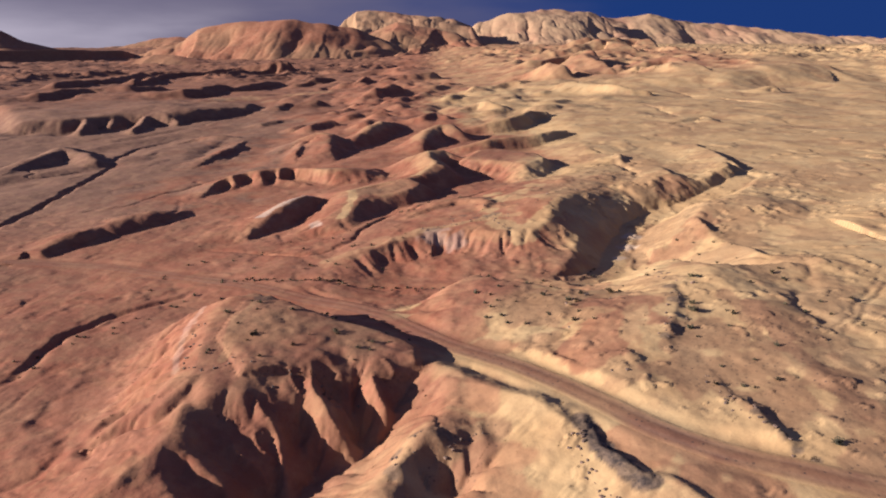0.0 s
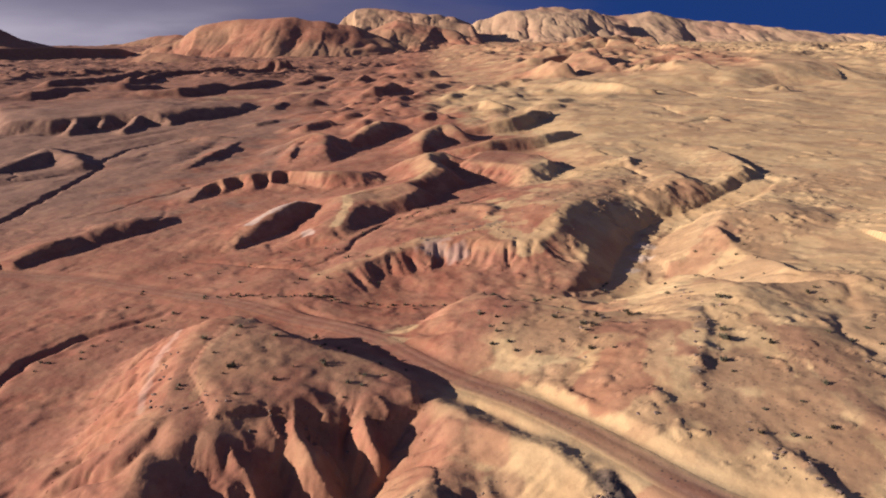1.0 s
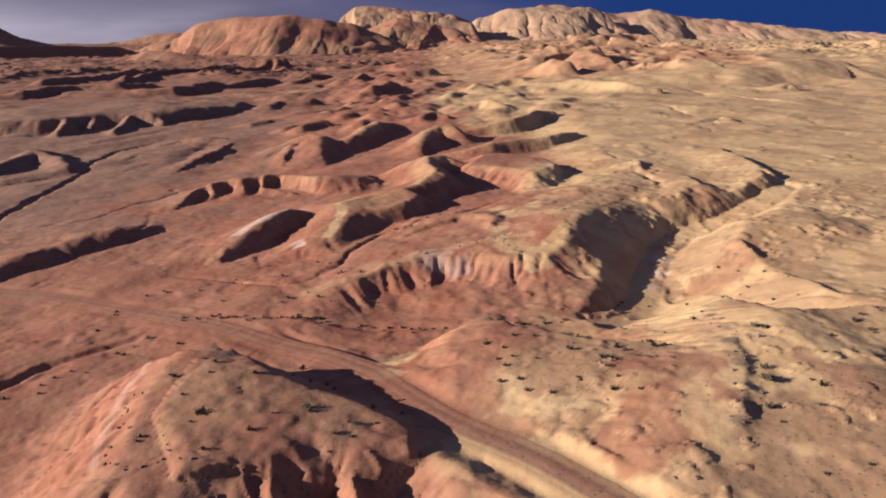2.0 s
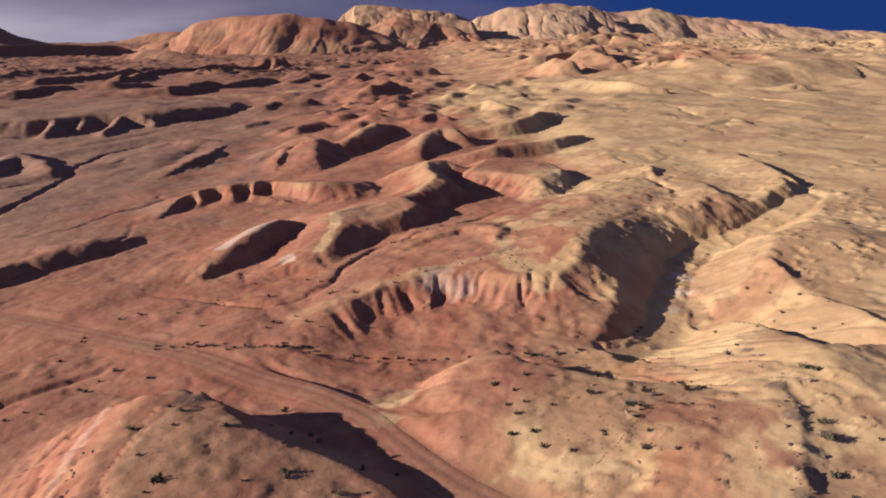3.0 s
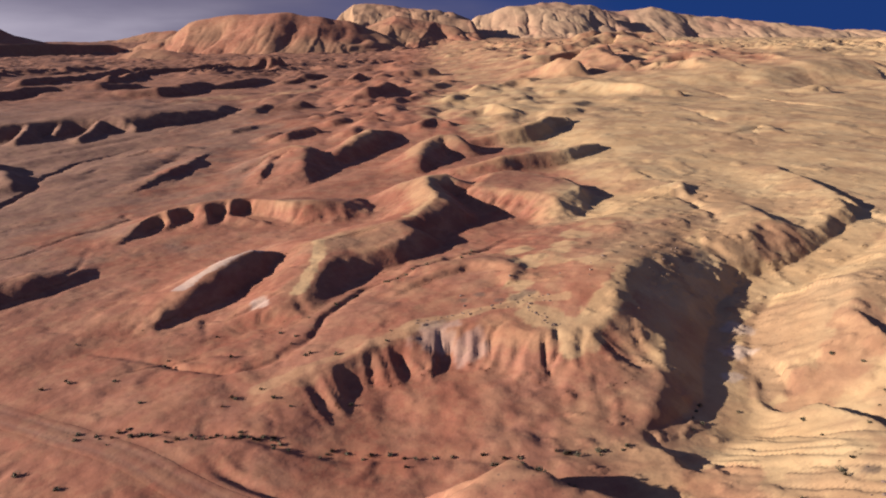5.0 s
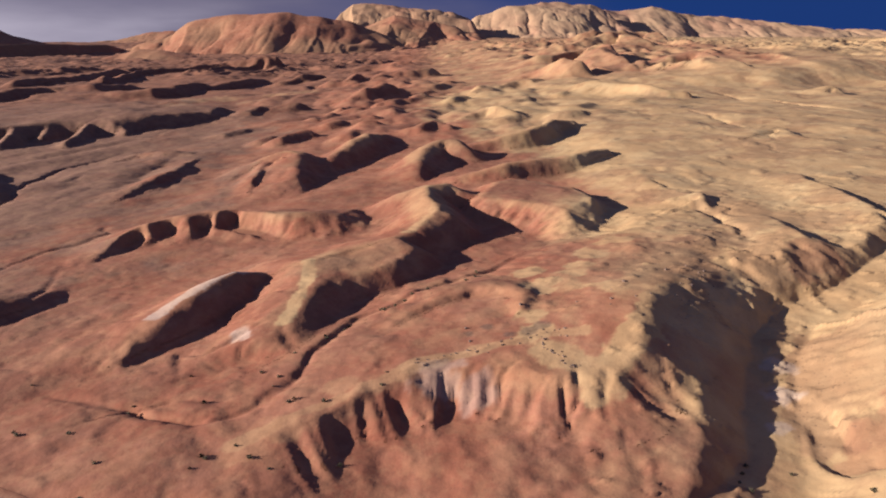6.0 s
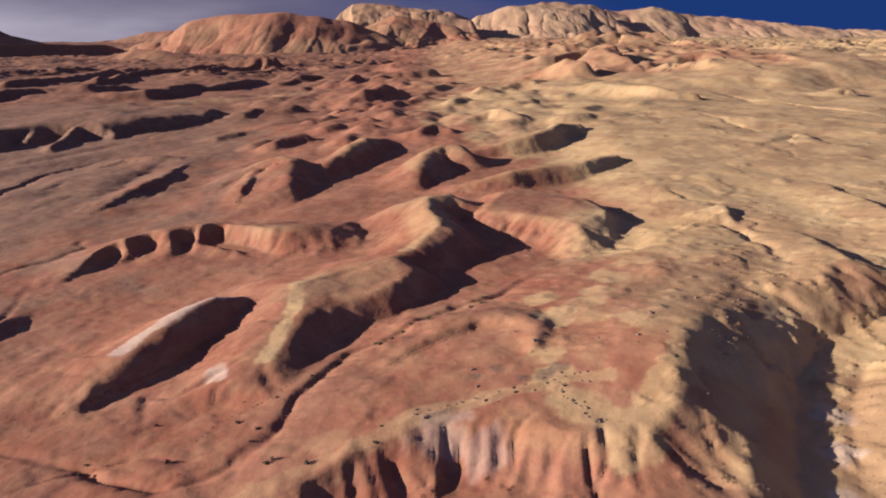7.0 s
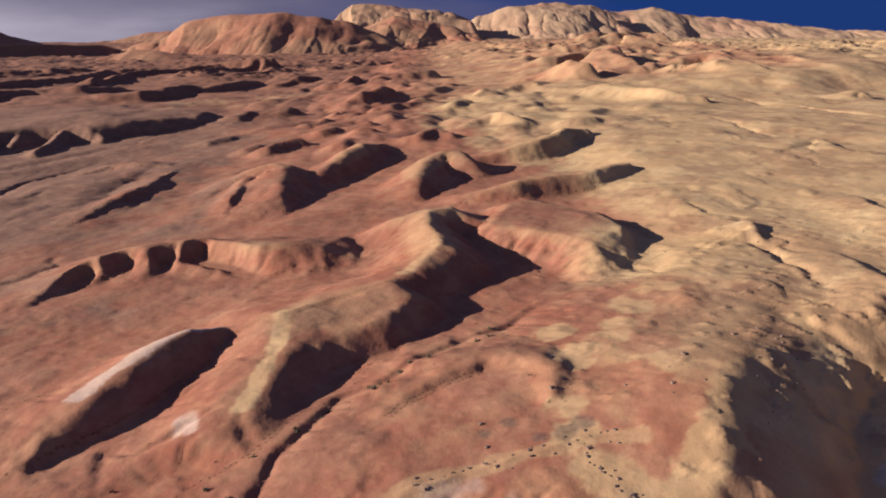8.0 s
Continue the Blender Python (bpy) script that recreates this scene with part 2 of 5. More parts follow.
def surface(x, y, mounds=None):
    """Height of the land at x, y."""
    rise = relief(x, y, mounds)
    z = base_level(x, y) + rise
    dist = np.hypot(x, y)
    z = z + 1.3 * (fbm(x / 42, y / 42, 3, 51) - 0.5) * np.clip(dist / 120, 0.5, 4)
    # shallow runnels and small bumps
    z = z - 0.16 * ridged(x / 13 + 0.5 * fbm(x / 9, y / 9, 2, 61), y / 13, 3, 63) ** 2
    crisp = step01((270 - y) / 130)
    z = z + 0.13 * crisp * (fbm(x / 2.2, y / 2.2, 3, 71) - 0.5)
    z = z + (0.36 - 0.16 * step01((x - 45) / 40)) * (fbm(x / 7, y / 7, 3, 73) - 0.5) + crisp * (0.22 - 0.14 * step01((x - 45) / 40)) * step01((fbm(x / 11, y / 11, 4, 95, 0.6) - 0.53) * 10)
    # long low ribs between shallow washes: north-east over the red plain, south-east down the tan slope
    bend = 9 * (fbm(x / 45, y / 45, 3, 241) - 0.5)
    flatter = 1 - 0.75 * step01(rise / 1.5)
    west_ = step01((12 - x - 0.05 * (y - 120)) / 40) * step01((y - 100) / 40) * step01((520 - y) / 120)
    rib_ = 1 - np.abs(2 * value_noise((0.8 * x - 0.6 * y + bend) / 17, (0.6 * x + 0.8 * y) / 95, 243) - 1)
    z = z + west_ * flatter * (1.5 * (1 - rib_) ** 2 - 0.5)
    east_ = step01((x - 30) / 25) * step01((y - 60) / 40) * step01((620 - y) / 120)
    rib_ = 1 - np.abs(2 * value_noise((0.9 * x + 0.43 * y + bend) / 19, (0.43 * x - 0.9 * y) / 110, 247) - 1)
    thin_ = 1 - np.abs(2 * value_noise((0.9 * x + 0.43 * y + bend) / 6.5, (0.43 * x - 0.9 * y) / 60, 249) - 1)
    z = z + east_ * flatter * (0.9 * (1 - rib_) ** 1.7 + 0.08 * (1 - thin_) - 0.4)
    wide = np.maximum(1.0, dist / 130)
    for size, deep, seed in ((47.0, 0.4, 117),):
        wx, wy = fbm(x / (size * 0.35), y / (size * 0.35), 3, seed + 1), fbm(x / (size * 0.35), y / (size * 0.35), 3, seed + 2)
        n = value_noise(x / size + 0.5 * wx, y / size * 0.8 + 0.5 * wy, seed)
        line = np.exp(-((n - 0.5) * size / (0.55 * wide)) ** 2)
        z = z - deep * line * (1 - step01(rise / 0.8)) * step01((fbm(x / 30, y / 30, 2, seed + 4) - 0.42) * 6)
    # low ledges of harder beds
    bed = fbm((0.73 * x - 0.68 * y) / 60 + 0.3 * wx, (0.68 * x + 0.73 * y) / 15 + 0.3 * wy, 4, 141)
    keep = step01((fbm(x / 14, y / 14, 2, 147) - 0.4) * 6) * (0.35 + 0.65 * step01((x - 25) / 20)) * (1 - step01((dist - 700) / 300))
    for level in (0.42, 0.5, 0.57):
        z = z + 0.03 * keep * step01((bed - level) * 34 / wide * 2 + 0.5)
    # small gullies cut the near slopes
    close = step01((260 - y) / 60) * step01((150 - x) / 60)
    cut = ridged(x / 7 + 0.9 * fbm(x / 6, y / 6, 3, 185), y / 7 + 0.9 * fbm(x / 6, y / 6, 3, 187), 2, 189)
    z = z - 0.13 * close * step01((cut - 0.62) * 4) * step01((fbm(x / 15, y / 15, 2, 191) - 0.4) * 6)
    z = z + close * (0.1 * (fbm(x / 1.5, y / 1.5, 2, 193) - 0.5) + 0.26 * step01((fbm(x / 1.7, y / 1.7, 2, 195) - 0.66) * 12) * step01((fbm(x / 13, y / 13, 2, 197) - 0.36) * 6) * step01((x - 4) / 14))
    # scattered hummocks on the tan plain
    z = z + 0.3 * step01((fbm(x / 8, y / 8, 2, 149) - 0.69) * 14) * step01((x - 38) / 15) * step01((480 - y) / 80)
    # crowded small knobs: along the red corridor, over the tan rise, and far out
    lane = np.exp(-(((x + 18 + 0.11 * (y - 330)) / (26 + 0.16 * np.maximum(y - 300, 0))) ** 2)) * step01((y - 295) / 60) * step01((900 - y) / 200)
    rise_ = step01((y - 300) / 70) * step01((640 - y) / 150) * np.exp(-((x - 45) / 38) ** 2)
    west = step01((-x - 25) / 30) * step01((y - 225) / 40) * step01((340 - y) / 40) * step01((x + 140) / 40)
    for size, amp, seed in ((21.0, 1.0, 151), (9.5, 0.4, 157)):
        qx, qy = x / size + 0.45 * wx, y / (size * 1.35) + 0.45 * wy
        knob = np.abs(2 * value_noise(qx, qy, seed) - 1)
        z = z + amp * knob * (3.8 * lane + 2.2 * rise_ + 1.6 * west)
    # long oblique ridges of the far basin
    plain = step01((30 - x) / 60) * step01((y - 360) / 120) * step01((1500 - y) / 500)
    across, on = (0.86 * x - 0.5 * y) / 62 + 0.35 * wx, (0.5 * x + 0.86 * y) / 150 + 0.5 * wy
    spine = 1 - np.abs(2 * value_noise(across, on, 171) - 1)
    z = z + plain * step01((fbm(x / 90, y / 120, 2, 175) - 0.4) * 5) * 4.5 * spine ** 1.6 * (1 + 0.6 * step01((dist - 500) / 700))
    # crowded soft domes beyond the tan plain
    dunes = step01((y - 455) / 90) * step01((x - 55) / 70) * step01((1700 - y) / 500)
    dome = (1 - np.abs(2 * value_noise((0.88 * x + 0.47 * y) / 58 + 0.4 * wx, (0.88 * y - 0.47 * x) / 120 + 0.4 * wy, 261) - 1)) ** 1.4
    small = (1 - np.abs(2 * value_noise(x / 31 + 0.4 * wx, y / 60 + 0.4 * wy, 263) - 1)) ** 1.4
    z = z + dunes * (5.5 * dome + 2.4 * small - 3) * (1 + 0.8 * step01((y - 600) / 500))
    far = step01((dist - 500) / 900)
    z = z + far * 5 * np.abs(2 * value_noise(x / 60 + wx, y / 75 + wy, 161) - 1) * (1 - 0.6 * lane)
    return z + far * 9 * (ridged(x / 160, y / 90, 4, 81) - 0.4)


def erode(z, cell, rounds, strength, most=260.0, steep=0.18):
    """Running water cuts rills and gullies down the slopes of a square grid."""
    r, c = z.shape
    z0 = z.copy()
    idx = np.arange(r * c).reshape(r, c)
    for _ in range(rounds):
        best, rcv = np.zeros_like(z), idx.copy()
        for dj in (-1, 0, 1):
            for di in (-1, 0, 1):
                if not (di or dj):
                    continue
                a = (slice(max(0, -dj), r - max(0, dj)), slice(max(0, -di), c - max(0, di)))
                n = (slice(max(0, dj), r - max(0, -dj)), slice(max(0, di), c - max(0, -di)))
                drop = (z[a] - z[n]) / (cell * math.hypot(di, dj))
                m = drop > best[a]
                best[a] = np.where(m, drop, best[a])
                rcv[a] = np.where(m, idx[n], rcv[a])
        area = [1.0] * (r * c)
        to = rcv.ravel().tolist()
        for i in np.argsort(-z.ravel()).tolist():
            j = to[i]
            if j != i:
                area[j] += area[i]
        area = np.array(area).reshape(r, c) * cell * cell
        cut = strength * np.sqrt(np.minimum(area, most)) * np.maximum(best - steep, 0)
        east = np.clip(-np.gradient(z, cell, axis=1) * 5, 0, 0.97)
        z = z - np.minimum(cut * (1 - east), 0.45 * best * cell)
        z[1:-1, 1:-1] += 0.025 * (z[:-2, 1:-1] + z[2:, 1:-1] + z[1:-1, :-2] + z[1:-1, 2:] - 4 * z[1:-1, 1:-1])
    return z - z0


def erosion_tile(x0, x1, y0, y1, cell, rounds, strength):
    gx, gy = np.meshgrid(np.arange(x0, x1, cell), np.arange(y0, y1, cell))
    z = surface(gx, gy)
    d = erode(z + 0.35 * cell * (fbm(gx / cell / 3.1, gy / cell / 3.1, 3, 133) - 0.5) * 2.2, cell, rounds, strength)
    rim = np.minimum.reduce([(gx - x0) / 14, (x1 - gx) / 14, (gy - y0) / 4, (y1 - gy) / 20])
    calm = 1 - 0.85 * step01((gx - 38) / 8) * step01((gy - 108) / 10) * step01((200 - gy) / 20)
    return x0, y0, cell, np.clip(d, -1.1, 0.4) * step01(rim) * calm


def tile_at(tile, x, y):
    x0, y0, cell, d = tile
    u, v = (x - x0) / cell, (y - y0) / cell
    ok = (u > 0) & (v > 0) & (u < d.shape[1] - 1.001) & (v < d.shape[0] - 1.001)
    u, v = np.where(ok, u, 0), np.where(ok, v, 0)
    i, j = u.astype(int), v.astype(int)
    u, v = u - i, v - j
    w = (d[j, i] * (1 - u) + d[j, i + 1] * u) * (1 - v) + (d[j + 1, i] * (1 - u) + d[j + 1, i + 1] * u) * v
    return np.where(ok, w, 0.0)


# hills, ridges and banks: spine points with heights, then flank widths, then how rilled they are
mound("whaleback", [(-44.9, 148.8, 0.9), (-44.4, 153.0, 2.1), (-43.0, 157.0, 3.0), (-40.0, 162.6, 3.7), (-37.0, 168.0, 4.1), (-33.8, 172.4, 4.1), (-31.2, 174.6, 3.0)], (15, 7.6, 5.5, 9), 0.06)
mound("long_ridge", [(12.9, 222.4, 3), (4.4, 223.4, 6.0), (-1.1, 221.1, 6.6), (0.6, 208.0, 6.2), (1.2, 198.5, 6.4), (-3.0, 191.5, 5.0), (-6.8, 186.7, 4.8), (-14.6, 181.5, 4.4), (-22.3, 176.2, 4.0)], (18, 9, 8.5, 18), 0.5)
plateau("ridge_shelf", [(-22.5, 176.2, -0.2), (-21.6, 166.0, -1.0), (-23.6, 150.6, -2.9), (-22.0, 149.8, -2.9), (-20.2, 155.5, -1.6), (-19.6, 165.0, -0.7), (-17.6, 168.0, -0.6), (-14.4, 170.2, -0.3), (-11.0, 172.2, 0.2), (-6.6, 175.0, 0.5), (-2.4, 180.7, 1.4), (-6.6, 186.7, 1.7), (-14.6, 182.0, 0.4)], (13, 5.5, 5.5, 12), 0.45)
mound("blunt_hill", [(12.8, 218.1, 4), (21.9, 210.8, 4), (29.9, 201.8, 4), (38.1, 209.4, 4), (35.8, 221.3, 4), (25.9, 234.3, 4), (17.6, 231.1, 4)], (8, 6, 17, 14), 0.6, True)
mound("fluted_ridge", [(9.8, 249.0, 2.5), (16, 250, 3.6), (24.0, 253.0, 4.8), (34.0, 257.2, 5.2), (43.5, 260.8, 5), (51, 266, 4), (56.5, 268.5, 2.4)], (12, 5, 5.5, 12), 0.5)
mound("dark_ridge", [(15.3, 300.0, 3), (27.0, 303.0, 5.6), (37.0, 308.0, 6), (46.0, 317.0, 5.8), (50.0, 324.5, 5.4), (58.5, 327.5, 3.2)], (12, 6, 5.5, 14), 0.4)
mound("round_knob", [(11.5, 286.0, 5.6), (8.0, 290.5, 7.0), (3.0, 291.5, 7.2), (-1.0, 287.0, 6.4), (-3.0, 278, 6), (-4, 267, 4.4), (-3.4, 257, 1.8)], (13, 13, 9, 14), 0.15)
mound("small_knob", [(-4.7, 338.5, 3), (2.5, 350.6, 5), (8.7, 344.0, 3)], (12, 8, 10, 12), 0.2)
mound("far_knob", [(17.2, 373.2, 2), (28.5, 382.3, 4.5), (33.7, 376.4, 4.5), (42.0, 363.7, 2)], (12, 8, 9, 12), 0.3)
mound("hollow_ridge", [(-66, 277, 0.6), (-62, 284, 2.5), (-56, 289.5, 5), (-50, 291, 5.6), (-44.5, 288, 5.4), (-43.5, 276, 4), (-41.0, 262, 2.6), (-39.5, 250, 0.6)], (18, 12, 12, 18), 0.5)
mound("hollow_ridge", [(-35, 284, 2), (-31.9, 298.4, 5), (-29.2, 307.6, 6.2), (-24.4, 317.4, 6), (-18.7, 321, 3)], (14, 11, 12, 16), 0.5)
mound("hollow_spur", [(-57, 287.4, 3.4), (-55.1, 268.6, 2.2), (-53.9, 249.8, 0.4)], (6, 5, 5, 5), 0.3)
mound("alcove_ridge", [(-71.8, 198.5, 0.8), (-69.6, 204.5, 2.4), (-66.3, 210.5, 3.6), (-61.0, 213.6, 4.0), (-54.0, 216.0, 4.2), (-47.1, 215.9, 4.3), (-38.5, 214.0, 4.3), (-29.5, 212.2, 3.9), (-20.5, 213.3, 2.6), (-16.0, 212.5, 0.8)], (13, 8, 12.5, 16), 0.45)
mound("pale_bank", [(-93.6, 249.5, 0.5), (-92.6, 262.6, 1.5), (-89.8, 271.9, 1.8), (-88.4, 287.1, 1.6), (-91.0, 311.1, 0.6)], (10, 4, 5, 10), 0.4)
mound("low_bank", [(-126.7, 323.5, 0.6), (-120.0, 331.8, 2), (-108.5, 329.6, 2), (-97.5, 328.0, 0.6)], (10, 4, 6, 10), 0.5)
plateau("grey_hills", [(-232.7, 373.6, -3.7), (-214, 376, -3.0), (-200, 384, -2.6), (-186, 396, -2.2), (-173, 398, -2.0), (-160, 396, -1.7), (-148, 406, -1.3), (-136, 418, -1.5), (-123, 431, -2.1), (-124, 450, -2.1), (-187, 489, -3.3), (-270, 493, -4.2), (-299.5, 462.4, -4.1)], (16, 9, 10, 22), 0.35)
mound("grey_lobe", [(-183.4, 435.7, 6.5), (-169.7, 387.7, 6.0), (-163.4, 357.7, 3.0)], (9, 7, 8, 9), 0.2)
mound("grey_lobe", [(-169.1, 427.9, 6.5), (-163.5, 403.5, 6.0), (-150.5, 388.3, 3.0)], (9, 7, 8, 9), 0.2)
mound("grey_lobe", [(-193.5, 415.2, 6.5), (-189.9, 392.3, 6), (-184.5, 377.5, 3.5)], (9, 7, 8, 9), 0.2)
mound("grey_lobe", [(-210.2, 402.6, 6.5), (-194.5, 367.0, 6), (-190.0, 353.2, 3)], (9, 7, 8, 9), 0.2)
mound("grey_spur", [(-162.2, 243.4, 1), (-160.9, 260.5, 4), (-163.9, 289.8, 5.5), (-135.9, 262.4, 2.5)], (18, 9, 10, 16), 0.4)
mound("shaded_scarp", [(-250.2, 615.8, 4), (-233.9, 621.4, 7), (-221.5, 643.5, 8), (-215.7, 696.5, 7)], (40, 14, 16, 40), 0.3)
mound("shaded_scarp", [(-207.3, 694.2, 5), (-194.8, 714.0, 6.5), (-183.5, 774.7, 5)], (34, 12, 14, 34), 0.3)
mound("shaded_scarp", [(-372.9, 671.7, 4), (-343.9, 682.6, 5), (-324.5, 714.9, 4)], (34, 12, 16, 34), 0.3)
mound("shaded_scarp", [(-150.3, 736.4, 4), (-137.1, 749.7, 6), (-119.4, 780.8, 5)], (20, 10, 12, 24), 0.4)
mound("shaded_scarp", [(-85.3, 648.8, 4), (-74.1, 650.0, 6), (-63.8, 683.0, 5)], (18, 9, 11, 22), 0.4)
mound("far_knob", [(-86.4, 650.6, 0.3), (-76.8, 652.4, 4.4), (-64.7, 652.1, 3.6)], (14, 10, 16, 16), 0.3)
mound("fluted_ridge", [(-59.1, 666.2, 0.3), (-35.4, 689.4, 4.7), (0.6, 711.3, 7.0)], (16, 12, 16, 20), 0.8)
mound("fluted_ridge", [(-53.8, 477.4, 0.9), (-41.3, 489.1, 4.7), (-25.3, 510.1, 4.6)], (12, 9, 12, 14), 0.8)
mound("far_knob", [(-14.1, 647.9, 0.3), (-1.1, 650.7, 0.3), (12.4, 649.9, 0.3)], (12, 9, 10, 12), 0.3)
mound("long_scarp", [(-335.4, 749.8, 6.4), (-368.4, 929.9, 6.7), (-331.3, 982.9, 6.7), (-285.4, 1032.2, 11.7), (-221.7, 1031.3, 12.7)], (22, 14, 26, 30), 0.9)
mound("long_scarp", [(-405.6, 720.8, 6.5), (-396.9, 801.8, 6.6), (-404.0, 930.7, 6.7)], (22, 14, 26, 30), 0.4)
mound("long_scarp", [(-351.6, 594.0, 5.9), (-335.9, 654.9, 6.4), (-299.1, 666.7, 6.2), (-289.7, 704.5, 6.2)], (22, 14, 24, 30), 0.4)
mound("knoll", [(-48.8, 373.9, 2.4), (-44.5, 378.5, 2.4)], (9, 6, 7, 9), 0.3)
mound("knoll", [(-57.6, 400.3, 2.4), (-54.0, 414.9, 2.4)], (9, 6, 7, 9), 0.3)
mound("knoll", [(-34.8, 382.7, 2.2), (-28.8, 387.0, 2.2)], (9, 6, 7, 9), 0.3)
mound("knoll", [(-31.4, 367.3, 2), (-25.9, 368.2, 2)], (9, 6, 7, 9), 0.3)
mound("knoll", [(-50.8, 433.0, 2.6), (-47.2, 446.8, 2.6)], (9, 6, 7, 9), 0.3)
mound("knoll", [(-30.8, 442.9, 2.4), (-23.5, 450.1, 2.4)], (9, 6, 7, 9), 0.3)
mound("knoll", [(-21.7, 445.4, 2.2), (-17.4, 460.2, 2.2)], (9, 6, 7, 9), 0.3)
mound("knoll", [(-42.7, 426.8, 2), (-36.0, 433.5, 2)], (9, 6, 7, 9), 0.3)
mound("knoll", [(-64.2, 339.6, 3.2), (-59.9, 350.7, 3.2), (-55.2, 355.7, 3.2)], (9, 6, 7, 9), 0.3)
mound("knoll", [(-73.8, 346.2, 2), (-70.9, 352.8, 2)], (9, 6, 7, 9), 0.3)
mound("knoll", [(-19.1, 399.3, 2.2), (-15.6, 412.1, 2.2)], (9, 6, 7, 9), 0.3)
mound("knoll", [(-12.8, 457.6, 2.2), (-5.0, 471.6, 2.2)], (9, 6, 7, 9), 0.3)
mound("knoll", [(-9.0, 513.2, 2.6), (0.2, 531.8, 2.6)], (9, 6, 7, 9), 0.3)
mound("knoll", [(47.4, 511.0, 3), (62.0, 524.0, 3), (68.9, 520.7, 3)], (11, 6, 6, 10), 0.3)
mound("knoll", [(27.9, 491.3, 2.2), (36.8, 514.4, 2.2)], (11, 6, 6, 10), 0.3)
mound("knoll", [(71.5, 536.6, 2), (78.3, 542.9, 2)], (11, 6, 6, 10), 0.3)
mound("knoll", [(15.4, 592.5, 2.4), (27.0, 607.9, 2.4)], (11, 6, 6, 10), 0.3)
mound("knoll", [(4.2, 552.0, 2.2), (10.5, 567.0, 2.2)], (11, 6, 6, 10), 0.3)
mound("knoll", [(74.1, 445.1, 2.2), (80.7, 452.9, 2.2)], (11, 6, 6, 10), 0.3)
mound("knoll", [(71.7, 382.5, 1.8), (81.7, 399.6, 1.8)], (11, 6, 6, 10), 0.3)
mound("knoll", [(47.2, 428.3, 1.6), (55.5, 434.4, 1.6)], (11, 6, 6, 10), 0.3)
mound("knoll", [(12.3, 443.1, 2.2), (22.6, 460.9, 2.2)], (11, 6, 6, 10), 0.3)
mound("knoll", [(34.0, 357.5, 2), (42.0, 363.7, 2)], (11, 6, 6, 10), 0.3)
mound("knoll", [(60.4, 354.1, 1.5), (69.2, 361.9, 1.5)], (11, 6, 6, 10), 0.3)
mound("knoll", [(102.1, 396.9, 1.2), (108.5, 406.5, 1.2)], (11, 6, 6, 10), 0.3)
mound("knoll", [(-127.7, 448.7, 2), (-125.8, 463.9, 2)], (12, 6, 7, 10), 0.3)
mound("knoll", [(-101.8, 433.8, 2), (-98.8, 444.9, 2)], (12, 6, 7, 10), 0.3)
mound("knoll", [(-81.5, 450.4, 1.8), (-75.2, 458.6, 1.8)], (12, 6, 7, 10), 0.3)
mound("knoll", [(-35.0, 335.1, 2.4), (-33.8, 343.1, 2.4)], (12, 6, 7, 10), 0.3)
mound("knoll", [(-98.2, 372.6, 1.6), (-92.1, 381.2, 1.6)], (12, 6, 7, 10), 0.3)
mound("knoll", [(-120.0, 331.8, 2), (-112.8, 334.7, 2)], (12, 6, 7, 10), 0.3)
mound("sand_dome", [(83.1, 585.1, 4.9), (100.2, 577.0, 10.9), (111.8, 555.7, 10.7)], (30, 11, 18, 26), 0.2)
mound("sand_hill", [(112.1, 671.8, 7.0), (160.0, 714.5, 11.5), (156.9, 628.1, 9.0), (156.2, 573.4, 5.0)], (44, 12, 20, 44), 0.3)
mound("sand_hill", [(103.4, 463.6, 6.9), (108.4, 447.1, 6.3), (125.5, 425.7, 5.2), (139.0, 419.0, 2.5)], (30, 8, 10, 26), 0.1)
mound("sand_hill", [(162.5, 574.0, 3.5), (219.4, 607.2, 11.5), (213.3, 531.2, 9.0), (216.7, 497.5, 5.0)], (44, 12, 20, 44), 0.3)
mound("sand_hill", [(180.5, 904.4, 10.1), (251.5, 946.9, 14.9), (266.6, 879.3, 4.1)], (70, 18, 30, 70), 0.3)
mound("sand_hill", [(347.4, 1452.5, 18.6), (468.3, 1504.0, 22.9), (483.2, 1391.1, 3.8)], (90, 24, 40, 80), 0.3)
mound("sand_swell", [(226.7, 499.0, 6.3), (267.8, 520.7, 9.7), (304.6, 530.3, 8.7), (327.2, 517.2, 3.2)], (90, 60, 50, 90), 0.2)
mound("sand_dome", [(169.4, 557.7, 2.9), (181.3, 568.9, 5.1), (183.5, 557.7, 3.7)], (14, 7, 12, 14), 0.3)
mound("sand_dome", [(181.3, 541.5, 3.0), (193.4, 552.8, 5.5), (195.7, 541.1, 2.8)], (14, 7, 12, 14), 0.3)
mound("sand_dome", [(216.0, 423.0, 1.5), (225.8, 428.8, 3.6), (226.2, 422.9, 1.9)], (14, 6, 9, 14), 0.3)
mound("sand_bank", [(134.3, 440.6, 2.8), (157.6, 423.5, 0.3), (178.3, 406.7, 0.3), (196.3, 389.7, 0.3), (212.8, 368.1, 0.3)], (10, 3, 4, 10), 0.5)
mound("sand_dome", [(105.7, 280.1, 0.8), (124.9, 295.8, 2), (123.3, 277.9, 1)], (12, 6, 6, 12), 0.2)
mound("sand_dome", [(58.4, 206.6, 0.8), (61.5, 206.4, 1.6), (60.0, 201.9, 1)], (10, 3, 4, 8), 0.2)
